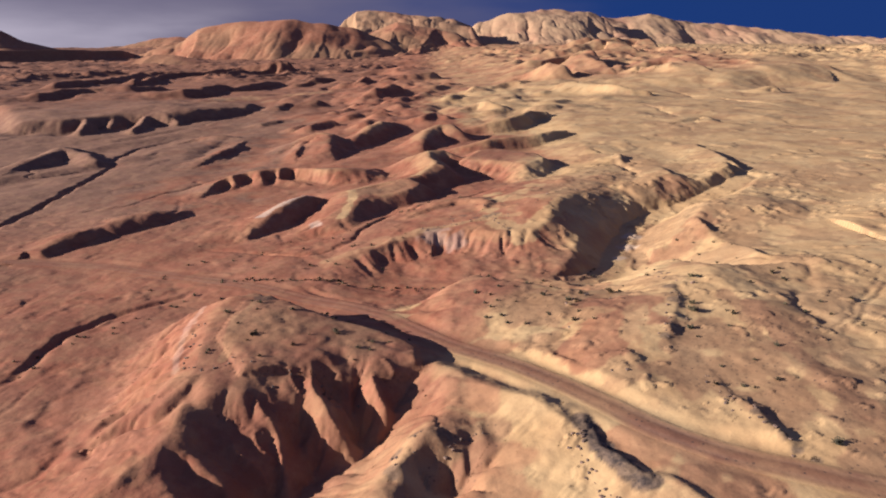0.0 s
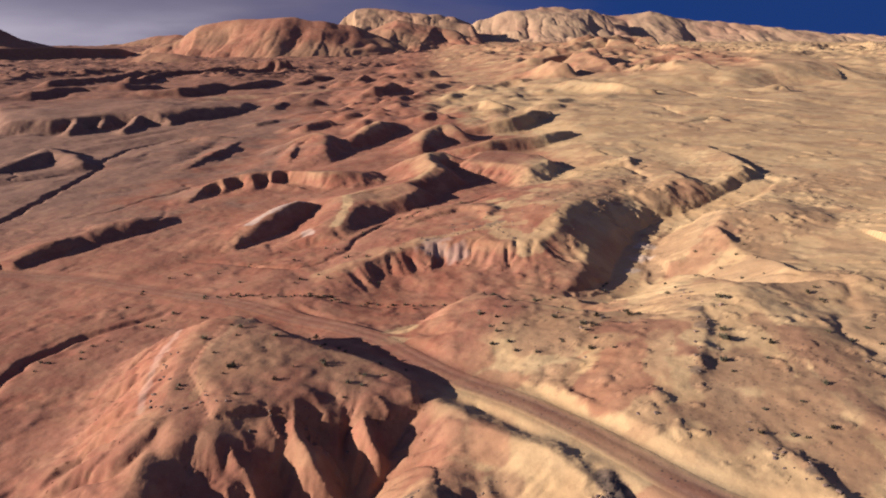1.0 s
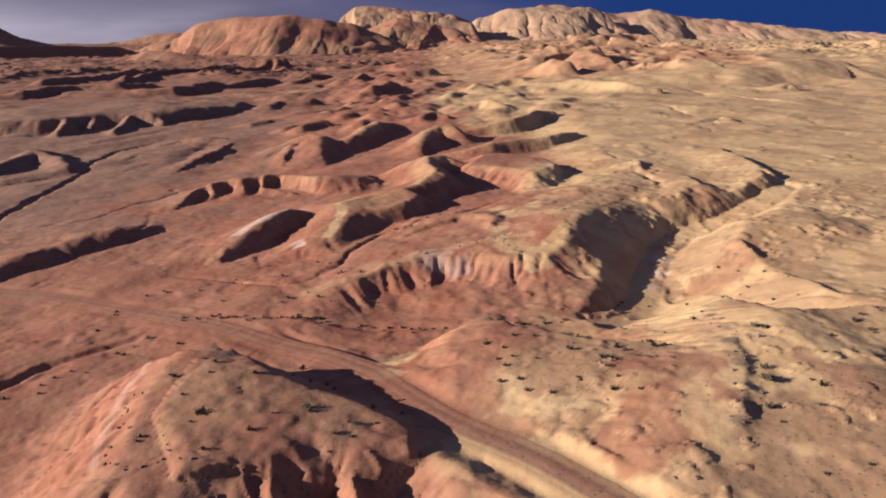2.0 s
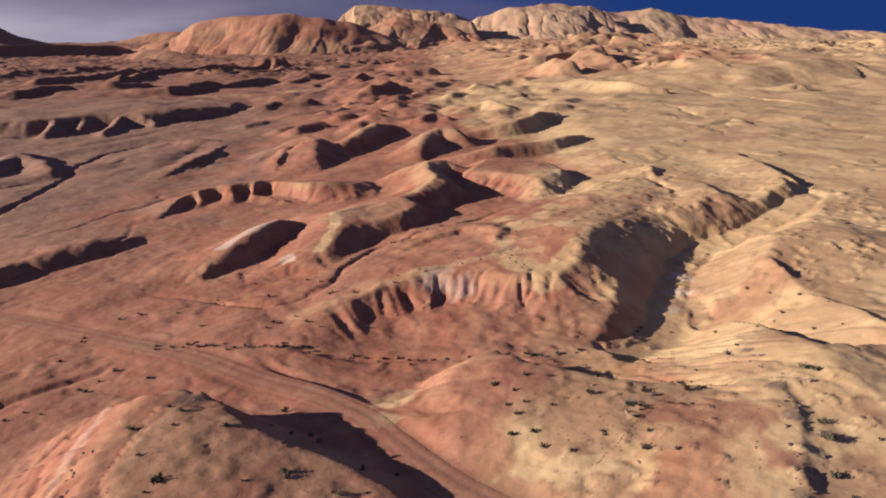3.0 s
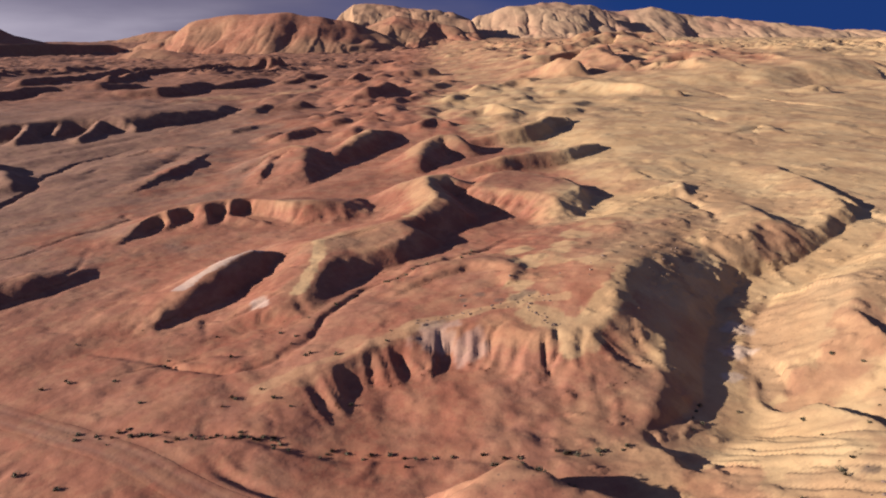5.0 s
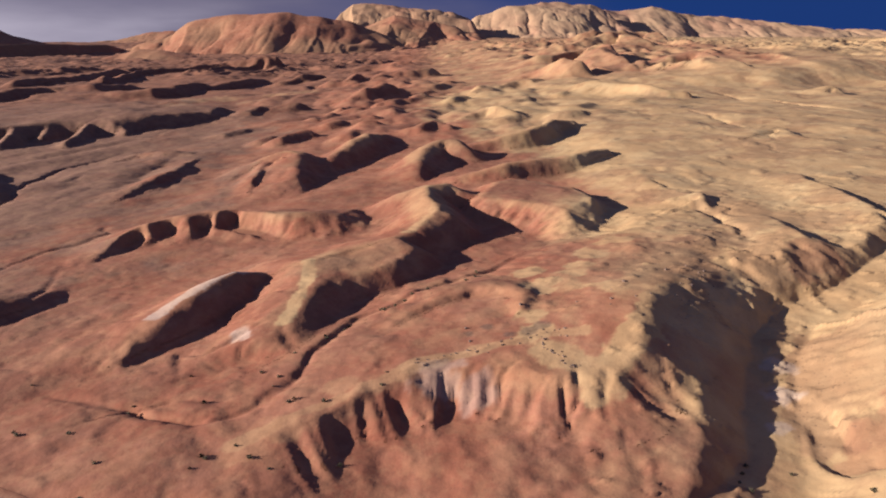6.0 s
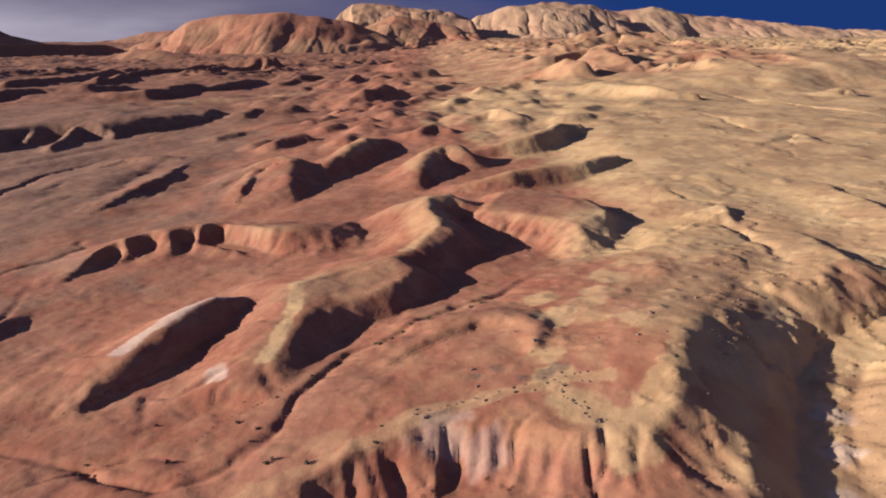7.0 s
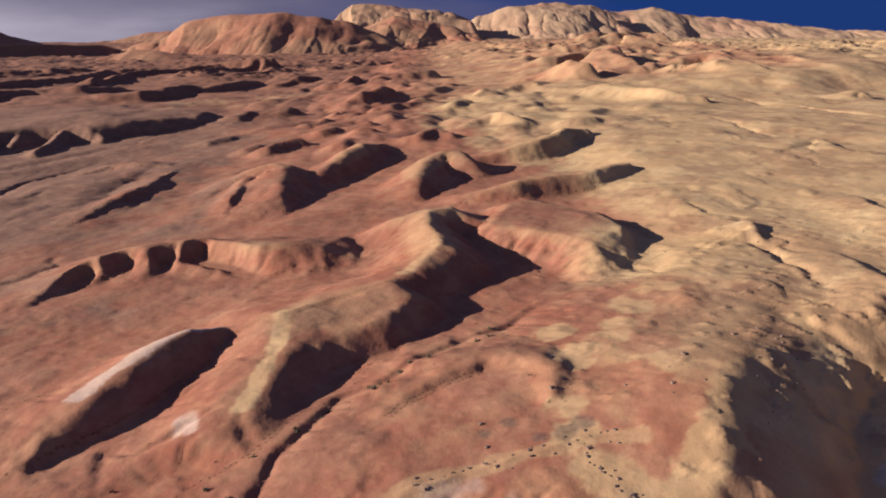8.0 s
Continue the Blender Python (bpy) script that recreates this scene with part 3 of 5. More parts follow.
plateau("bluff", [(-23.5, 124.4, -4.3), (-16.9, 128.7, -3.0), (-9.7, 132.9, -1.7), (-2.4, 136.6, -0.6), (1.5, 136.4, -0.7), (8.0, 136.6, 0.3), (14.2, 134.2, 0.6), (21.5, 133.2, 0.9), (24.6, 135.6, 1.8), (29.0, 140.8, 3.5), (31.5, 145.0, 3.9), (33.6, 149.6, 3.9), (38.5, 153.8, 3.5), (47.5, 162.2, 2.6), (54.2, 169.0, 2.3), (59, 177, 3.2), (52, 186, 3.5), (40, 178, 3.0), (24, 164, 1.6), (8, 152, 0.2), (-2, 143, -0.7)], (22, 9.5, 14.5, 20), 0.42)
plateau("bluff_tier", [(-5.7, 152.7, -1.2), (-0.5, 157.5, -0.2), (5.1, 160.8, 0.4), (9.9, 160.1, 1.3), (12.6, 156.6, 1.8), (13.7, 150.4, 1.7), (15.8, 161.8, 0.9), (8.5, 171.7, -1.2), (-0.5, 168.2, -2.0)], (9, 6, 4.5, 9), 0.8)
mound("sand_hill", [(46.5, 126.3, 0.1), (52.2, 131.9, 1.0), (57.9, 134.6, 1.5), (63.1, 134.5, 1.6), (74.5, 138.3, 1.4)], (14, 12, 12, 16), 0.8)
mound("gully_knob", [(68.1, 183.1, 1), (64.9, 170.0, 2.6), (68.6, 158.5, 3), (77.2, 164.4, 1.5)], (10, 7, 9, 10), 0.6)
mound("sand_hill", [(93.3, 221.6, 1), (89.0, 196.0, 2.4), (86.5, 175.6, 2.4), (85.1, 166.1, 1)], (14, 4, 4, 12), 0.3)
mound("west_hill", [(-88.1, 160.1, 1), (-84.0, 161.0, 2.2), (-80.4, 166.4, 2.7), (-76.6, 170.0, 2.7), (-71.5, 172.9, 1.4)], (16, 7, 7, 10), 0.1)
mound("west_hill", [(-91.2, 144.2, 1.2), (-87.7, 151.6, 2.4), (-84.2, 159.8, 1.6)], (14, 6, 7, 9), 0.1)
plateau("ribbed_bluff", [(-29.3, 69.1, 1.8), (-25.4, 66.3, 1.2), (-19.1, 67.3, 1.0), (-13.8, 67.5, 1.0), (-8.4, 67.3, 0.9), (-3.0, 67.9, 0.8), (-1.2, 76.0, 1.2), (-6.6, 80.3, 1.4), (-11.3, 83.2, 1.6), (-19.6, 89.6, 1.9), (-26.7, 94.3, 2.0), (-31.0, 93.3, 2.2), (-31.5, 83.2, 2.4)], (15, 4, 4, 4.5), 0.5)
mound("gully_spur", [(-28.2, 68.0, 2.6), (-27.2, 64.0, 2.2), (-27.6, 60.0, 1.7), (-28.8, 56.8, 1.2), (-30.6, 53.6, 0.9), (-33.0, 50.4, 0.6)], (16, 7, 6, 5), 0.2)
plateau("cap", [(-23.1, 69.1, 2.5), (-18.4, 70.6, 2.4), (-11.5, 70.8, 2.2), (-5.2, 71.1, 2.0), (-2.1, 73.2, 1.8), (-2.2, 76.9, 1.9), (-8.6, 81.4, 2.4), (-18.0, 86.4, 2.7), (-22.0, 90.0, 2.7), (-28.5, 90.4, 2.7), (-28.9, 79.1, 2.8)], (1.6, 1.6, 1.3, 1.6), 0.5)
plateau("flat_knoll", [(1.5, 99, -0.2), (3.5, 104, 0.2), (6.8, 106.2, 0.9), (10, 102.6, 1.5), (13.3, 99.8, 1.8), (18, 97.0, 2.1), (23, 94.8, 2.3), (29, 93.2, 2.5), (33, 90.4, 3.2), (33, 80, 3.4), (23, 78, 3.0), (14, 83, 2.2), (6, 90, 1.2)], (9, 2.4, 6, 2.4), 0.3)
mound("rock_band", [(39.5, 104.4, 0.5), (35.2, 85.5, 0.7), (32.1, 78.0, 0.7), (29.2, 71.9, 0.5)], (8, 1.6, 2, 7), 0.6)
mound("rock_band", [(31.6, 58.5, 0.4), (32.4, 55.0, 0.9), (33.3, 49.0, 0.8), (36.0, 46.6, 0.3)], (8, 1.4, 1.6, 6), 0.6)
mound("grey_crest", [(15.5, 58.7, 0.6), (15.3, 51.9, 0.9), (17.8, 46.6, 0.9), (21.5, 43.6, 0.7), (24.4, 39.9, 0.3)], (14, 1.2, 3, 6), 0.3)
mound("rock_rim", [(-4.2, 54.0, 1.5), (-2.6, 56.5, 2), (1.4, 55.6, 2), (5.0, 57.7, 1)], (5, 4, 6, 8), 0.6)
mound("sand_hill", [(0.4, 73.1, 1), (5.7, 67.1, 1.6), (9.7, 61.8, 1.8), (13.5, 56.1, 1.4)], (8, 4, 8, 4), 0.4)
mound("sand_swell", [(43.3, 94.9, 1.2), (44.8, 78.5, 0.6), (42.8, 64.2, 0.7), (42.2, 52.3, 0.8)], (12, 10, 8, 14), 0.3)
valley([(25, 114.5, -3.6), (32.4, 120.6, -4.6), (35.6, 125.5, -4.6), (39.1, 133.0, -4.2), (43.3, 141.5, -3.4), (47.1, 148.5, -2.9), (54.4, 156.2, -2.2), (61.6, 158.8, -1.2), (68.7, 162.4, 0.3), (77, 168, 2.2), (86, 175, 4.2)], 0.56, 0.62)
valley([(42.5, 122.8, -4.4), (46.0, 122.0, -3.2), (49.9, 122.2, -1.2), (57.2, 122.6, 2.7)], 0.62, 0.16)
carve([(-14, 116), (-2, 116.5), (8, 115.5), (18, 114.5), (28, 116), (36, 122)], 0.7, 10)  # broad wash under the bluff
bite([(40.6, 207.5), (40.4, 200.5), (37.5, 193)], 4.2)
bite([(-67.2, 206.4), (-67.8, 199.5), (-68.4, 194)], 3.2)
bite([(-61.4, 210.0), (-59.6, 203.5), (-58.4, 198)], 4.4)
bite([(-53.6, 212.0), (-52.6, 205.5), (-52, 200)], 3.0)
bite([(-47.6, 213.2), (-41.0, 209.6), (-34.0, 203.6), (-30, 197)], 4.3)
carve([(-23.0, 43.0), (-20.5, 48.5), (-17.6, 54.0), (-14.7, 58.6), (-10.0, 63.4), (-5.0, 68.4), (-1.0, 73.0)], 5.8, 10.2, 0.15)  # ribbed gully
rib([(-2.9, 138.0, -0.3), (2.5, 140.1, -0.05), (8.5, 141.6, 0.75), (15.2, 143.2, 1.55), (19.8, 142.6, 2.2)], 0.4)
rib([(14.5, 142.0, 1.35), (16.4, 136.5, 0.95), (18.4, 132.9, 0.6)], 0.4)
rib([(-22.6, 69.6, 1.6), (-21.5, 67.6, 1.0), (-19.9, 65.1, 0.3), (-18.0, 62.6, -1.0), (-16.4, 59.9, -2.8), (-15.7, 57.4, -4.6)], 1.05)
rib([(-14.9, 69.6, 1.6), (-14.1, 67.4, 1.0), (-12.5, 65.3, 0.1), (-11.0, 63.8, -1.5), (-9.9, 63.0, -3.0)], 1.05)
rib([(-26.2, 68.4, 1.6), (-25.1, 66.3, 0.9), (-24.1, 64.3, 0.0), (-23.3, 63.0, -1.0)], 1.2)
rib([(-7.6, 70.0, 1.4), (-7.0, 68.2, 0.7), (-6.2, 67.0, -0.5)], 1.3)
carve([(-4.0, 48.9), (0.8, 53.3), (5.0, 56.6)], 3.0, 4)  # rock rim hollow
carve([(-27.9, 70.3), (-29.2, 66.0), (-30.3, 64.2), (-31.8, 62.7), (-36.7, 62.7), (-40.5, 61.7)], 1.0, 1.6)  # gully down the near slope
carve([(-29.3, 68.0), (-36.6, 69.1), (-38.5, 67.2), (-39.5, 63.1)], 0.8, 1.4)  # gully down the near slope
carve([(-32.9, 83.2), (-35.5, 79.9), (-40.4, 81.6), (-42.1, 80.1)], 0.5, 1.0)  # gully down the near slope
carve([(-30.9, 80.8), (-32.8, 74.9), (-35.5, 72.8)], 0.5, 0.9)  # gully down the near slope
carve([(-62.0, 76.3), (-60.3, 80.8), (-59.6, 86.2), (-60.9, 95.5), (-56.3, 104.8), (-46.9, 111.6), (-46.0, 117.5)], 0.8, 1.3)  # wash west
carve([(-21.5, 129.2), (-19.9, 135.7), (-17.9, 141.4), (-16.6, 148.4), (-11.7, 157.7), (-7.7, 159.2), (-2.2, 165.2), (11.1, 175.8), (21.7, 186.3)], 0.55, 0.95)  # thread wash
carve([(-54.4, 142.6), (-40.9, 137.1), (-29.3, 132.5), (-21.0, 134.3)], 0.5, 0.9)  # thread wash
carve([(-34.4, 141.3), (-37.1, 150.5), (-33.2, 150.1), (-28.8, 153.3), (-24.7, 155.2)], 0.4, 0.8)  # white wash
carve([(-119.7, 163.7), (-122.2, 187.4), (-122.1, 205.5), (-129.2, 254.8), (-139.6, 289.8), (-142.4, 310.9), (-131.0, 347.1)], 1.2, 2)  # far wash
carve([(-39.3, 137.0), (-31.7, 132.9), (-26.5, 131.8), (-21.5, 134.6), (-18.8, 140.7)], 0.5, 0.9)  # thread wash
carve([(-68.0, 157.0), (-72.9, 179.6), (-79.5, 200.8)], 0.35, 1.0)  # side wash
carve([(-42.4, 118.5), (-35.0, 118.7), (-23.2, 117.0), (-11.8, 114.8), (6.1, 112.4), (16.6, 112.0), (23.8, 112.6), (29.5, 113.2)], 0.4, 1.2)  # bluff wash
carve([(31.0, 115.3), (41.7, 114.0), (53.7, 118.6), (68.3, 126.6)], 0.9, 2.0)  # sand wash
carve([(48.8, 69.7), (51.9, 73.2), (57.2, 78.1), (63.5, 84.6), (70.1, 91.6)], 0.3, 0.6)  # trail rut
carve([(50.3, 69.6), (53.2, 72.6), (58.3, 77.7), (64.3, 83.6), (71.4, 91.0)], 0.3, 0.6)  # trail rut
carve([(45.6, 203.9), (50.9, 198.8), (59.4, 201.7), (60.3, 186.1), (58.2, 172.3)], 0.8, 1.5)  # knob wash
carve([(-25.2, 113.5), (-20.4, 110.0), (-15.1, 106.0), (-10.9, 102.3), (-7.7, 97.6)], 0.9, 1.3)  # cut bank beside the track
carve([(162.7, 456.0), (169.4, 418.2), (177.9, 385.2), (182.7, 358.1), (183.6, 335.6)], 1.5, 2.6)  # bank across the tan plain
carve([(120.4, 373.4), (119.3, 340.9), (119.4, 323.6), (120.4, 308.2)], 1, 1.8)  # bank across the tan plain
ROAD = [(-98.0, 141.0), (-72.2, 133.3), (-55.4, 125.1), (-43.9, 119.4), (-33.5, 114.2), (-23.7, 107.6), (-15.2, 102.6), (-8.3, 95.5), (-4.6, 89.5), (1.5, 81.0), (9.3, 73.5), (14.6, 66.2), (18.8, 59.2), (22.4, 54.0), (25.9, 50.4), (29.5, 47.9), (49.4, 36.5), (58.7, 28.4), (78.0, 11.5), (112.0, -19.0), (160.0, -62.0)]
PATCHES = [
    ("grey", -165, 420, 45, 0.75),
    ("grey", -215, 400, 55, 0.75),
    ("grey", -125, 425, 32, 0.7),
    ("grey", -200, 480, 70, 0.6),
    ("red", 150, 610, 55, 0.4),
    ("red", 225, 640, 55, 0.45),
    ("red", 300, 720, 80, 0.45),
    ("red", 24.2, 78.5, 5.5, 0.75),
    ("red", 21.5, 72.2, 5.5, 0.75),
    ("red", 26.6, 85.3, 5.5, 0.75),
    ("red", 4.2, 64.5, 4, 0.6),
    ("red", 2.1, 60.1, 4, 0.6),
    ("red", 1.0, 66.1, 4, 0.6),
    ("red", 6.4, 53.5, 3.6, 0.52),
    ("red", 6.9, 48.4, 3.6, 0.52),
    ("red", 5.0, 50.3, 3.6, 0.52),
    ("red", 21.5, 50.1, 4, 0.6),
    ("red", 23.6, 46.5, 4, 0.6),
    ("red", 26.4, 44.1, 4, 0.6),
    ("red", 19.5, 53.7, 4, 0.6),
    ("red", -0.3, 87.4, 4, 0.6),
    ("red", 4.5, 83.6, 4, 0.6),
    ("red", 8.1, 78.4, 4, 0.6),
    ("crust", 36.0, 71.6, 6, 0.54),
    ("crust", 36.0, 64.3, 6, 0.54),
    ("crust", 31.1, 64.9, 6, 0.54),
    ("crust", 35.5, 55.1, 6, 0.54),
    ("crust", 44.3, 69.0, 4.5, 0.6),
    ("crust", 42.9, 61.0, 4.5, 0.6),
    ("crust", 41.2, 53.4, 4.5, 0.6),
    ("crust", 45.0, 75.5, 4.5, 0.6),
    ("crust", 39.3, 48.2, 4.5, 0.6),
    ("crust", 12.8, 85.0, 4, 0.48),
    ("crust", 14.7, 77.3, 4, 0.48),
    ("crust", 11.9, 91.4, 4, 0.48),
    ("crust", 0.3, 57.1, 3.5, 0.54),
    ("crust", 2.0, 55.0, 3.5, 0.54),
    ("crust", 5.0, 57.7, 3.5, 0.54),
    ("red", 27.8, 105.0, 4, 0.45),
    ("red", 27.8, 100.3, 4, 0.45),
    ("red", 22.8, 153.6, 4, 0.68),
    ("red", 22.6, 146.9, 4, 0.68),
    ("red", 18.1, 141.7, 4, 0.68),
    ("red", 23.0, 143.0, 4, 0.68),
    ("red", 26.6, 161.1, 4, 0.68),
    ("red", 26.0, 146.4, 3.6, 0.6),
    ("red", 16.3, 176.4, 3.6, 0.6),
    ("red", 21.6, 177.7, 3.6, 0.6),
    ("red", 21.8, 168.2, 3.6, 0.6),
    ("crust", 32.0, 164.3, 5, 0.54),
    ("crust", 37.5, 168.9, 5, 0.54),
    ("crust", 40.4, 162.1, 5, 0.54),
    ("crust", 44.0, 162.2, 5, 0.54),
    ("crust", 41.5, 172.8, 5, 0.54),
    ("tan", 32.4, 156.5, 3, 0.9),
    ("tan", 31.9, 149.1, 3, 0.9),
    ("tan", 30.7, 145.2, 3, 0.9),
    ("tan", 25.8, 139.1, 3, 0.9),
    ("tan", 14.2, 149.9, 3, 0.8),
    ("tan", 14.2, 143.9, 3, 0.8),
    ("tan", 22.5, 164.8, 3, 0.8),
    ("tan", 16.5, 168.9, 3, 0.8),
    ("crust", 29.5, 188.0, 6, 0.42),
    ("crust", 51.8, 244.8, 6, 0.42),
    ("crust", 56.2, 214.6, 6, 0.42),
    ("tan", -17.0, 128.9, 2.4, 0.3),
    ("tan", -11.0, 136.2, 2.4, 0.3),
    ("tan", 15.5, 138.9, 4, 0.8),
    ("tan", 19.2, 133.7, 4, 0.8),
    ("tan", -6.2, 93.9, 2.4, 0.8),
    ("tan", -4.9, 98.8, 2.4, 0.8),
    ("tan", -2.7, 102.0, 2.4, 0.8),
    ("tan", -172.6, 556.4, 13, 0.55),
    ("tan", -155.6, 565.7, 13, 0.55),
    ("tan", -128.6, 542.1, 13, 0.55),
    ("tan", -115.2, 568.0, 13, 0.55),
    ("tan", -177.2, 527.5, 13, 0.55),
    ("tan", -96.1, 575.9, 13, 0.55),
    ("tan", 29.1, 174.4, 3.4, 0.8),
    ("tan", 24.8, 167.8, 3.4, 0.8),
    ("tan", 34.7, 181.0, 3.4, 0.8),
    ("tan", 19.6, 162.1, 3.4, 0.8),
    ("tan", 27.4, 155.4, 3.4, 0.8),
    ("tan", 34.4, 164.9, 3.4, 0.8),
    ("tan", 16.2, 159.6, 3.4, 0.8),
    ("rock", 15.5, 57.3, 1.5, 1),
    ("rock", 15.6, 55.7, 1.5, 1),
    ("rock", 15.8, 53.8, 1.5, 1),
    ("rock", 16.2, 52.1, 1.5, 1),
    ("rock", 16.7, 50.5, 1.5, 1),
    ("rock", 17.3, 49.0, 1.5, 1),
    ("rock", 17.9, 47.6, 1.5, 1),
    ("rock", 18.7, 46.2, 1.5, 1),
    ("rock", 38.5, 100.7, 0.9, 0.8),
    ("rock", 35.8, 88.5, 0.9, 0.8),
    ("rock", 34.2, 82.8, 0.9, 0.8),
    ("rock", 29.3, 72.6, 0.9, 0.8),
    ("rock", 32.1, 54.6, 0.9, 0.8),
    ("rock", 32.4, 52.6, 0.9, 0.8),
    ("rock", 32.7, 50.7, 0.9, 0.8),
    ("rock", 33.3, 49.1, 0.9, 0.8),
    ("rock", 34.3, 47.7, 0.9, 0.8),
    ("rock", -33.5, 102.0, 1.3, 0.6),
    ("rock", -29.8, 99.3, 1.3, 0.6),
    ("rock", -25.1, 99.7, 1.3, 0.6),
    ("rock", -26.0, 92.0, 1.3, 0.6),
    ("rock", -3.8, 55.6, 1.0, 0.7),
    ("rock", -2.1, 57.4, 1.0, 0.7),
    ("rock", -4.2, 52.9, 1.0, 0.7),
    ("rock", 0.9, 56.9, 1.0, 0.7),
    ("rock", 5.2, 145.8, 1.2, 0.6),
    ("rock", 7.7, 147.5, 1.2, 0.6),
    ("rock", 10.2, 144.3, 1.2, 0.6),
    ("rock", 13.2, 144.9, 1.2, 0.6),
    ("rock", 15.2, 146.1, 1.2, 0.6),
]
STREAKS = [
    ("crust", [(43.6, 80.0), (43.3, 75.6), (42.8, 69.1), (42.9, 64.1), (42.5, 58.7), (42.5, 53.2)], 2.0, 0.75),
    ("crust", [(42.3, 84.6), (41.2, 73.5), (39.0, 64.5), (38.3, 58.2), (39.1, 52.7)], 1.3, 0.55),
    ("crust", [(7.6, 101.5), (12.0, 96.2), (15.3, 84.7)], 4.0, 0.55),
    ("crust", [(29.2, 70.8), (30.3, 65.5), (31.7, 63.0)], 1.8, 0.55),
    ("tan", [(28.2, 82.0), (25.5, 71.2), (25.8, 64.9), (26.1, 59.4), (27.8, 54.6), (30.2, 51.1)], 1.8, 0.7),
    ("tan", [(-26.5, 90.0), (-27.2, 82.0), (-26.6, 73.0)], 1.0, 0.6),
    ("crust", [(43.5, 127), (48, 136), (54, 146)], 4.0, 0.45),
    ("red", [(46, 121), (52, 126), (60, 133)], 3.5, 0.45),
    ("salt", [(-43.6, 158.6), (-41.0, 163.2), (-38.0, 168.4), (-34.8, 172.9), (-32.4, 175.6)], 1.7, 0.6),
    ("tan", [(-22.4, 177.0), (-21.4, 172.0), (-21.2, 166.0), (-21.6, 160.0), (-22.4, 154.5)], 1.3, 0.9),
    ("tan", [(-0.5, 221.0), (0.4, 210.0), (0.6, 199.0), (-4.5, 189.5)], 1.2, 0.7),
    ("tan", [(-22.0, 126.5), (-14.5, 131.6), (-7.0, 135.6), (2.0, 139.5)], 1.2, 0.4),
    ("tan", [(-2.9, 138.0), (2.5, 140.1), (8.5, 141.6), (15.2, 143.2), (19.8, 142.6)], 1.3, 0.55),
    ("tan", [(14.5, 142.0), (16.4, 136.5), (18.4, 132.9)], 1.6, 0.45),
    ("tan", [(22.5, 136.0), (27.5, 141.5), (30.5, 147.0), (34.5, 152.5)], 2.4, 0.9),
    ("crust", [(33, 158), (40, 164), (48, 172), (54, 181)], 5.0, 0.45),
    ("red", [(61.5, 163.5), (64.5, 169.0), (68.0, 166.5)], 3.0, 0.5),
    ("salt", [(-36.4, 97.5), (-35.6, 88.4), (-34.5, 79.1), (-32.4, 72.5)], 0.7, 0.2),
]


# ---- the dirt track's line, and the finished surface ----
TILES = [erosion_tile(-100, 124, 38, 262, 0.4, 12, 0.045), erosion_tile(-440, 440, 236, 830, 1.7, 10, 0.02)]
LINE = smooth_line(ROAD, 1.6)
_z = surface(LINE[:, 0], LINE[:, 1])
for _ in range(3):
    _z = np.convolve(np.pad(_z, 4, mode="edge"), np.ones(9) / 9, "valid")
TRACK = np.c_[LINE, _z]


def land(x, y):
    """The finished surface: hills, rills and the bed of the track."""
    z = surface(x, y)
    for tile in TILES:
        z = z + tile_at(tile, x, y)
    k = np.nonzero((x > -95) & (x < 175) & (y > -75) & (y < 150))
    d, _, _, pz = nearest(TRACK, x[k], y[k])
    b_ = step01((4.2 - d) / 2.0)
    z[k] = z[k] * (1 - b_) + (pz - 0.05) * b_
    return z


# ---- materials ----
def node_material(name):
    m = bpy.data.materials.new(name)
    m.use_nodes = True
    n, l = m.node_tree.nodes, m.node_tree.links
    return m, n, l, n["Principled BSDF"]


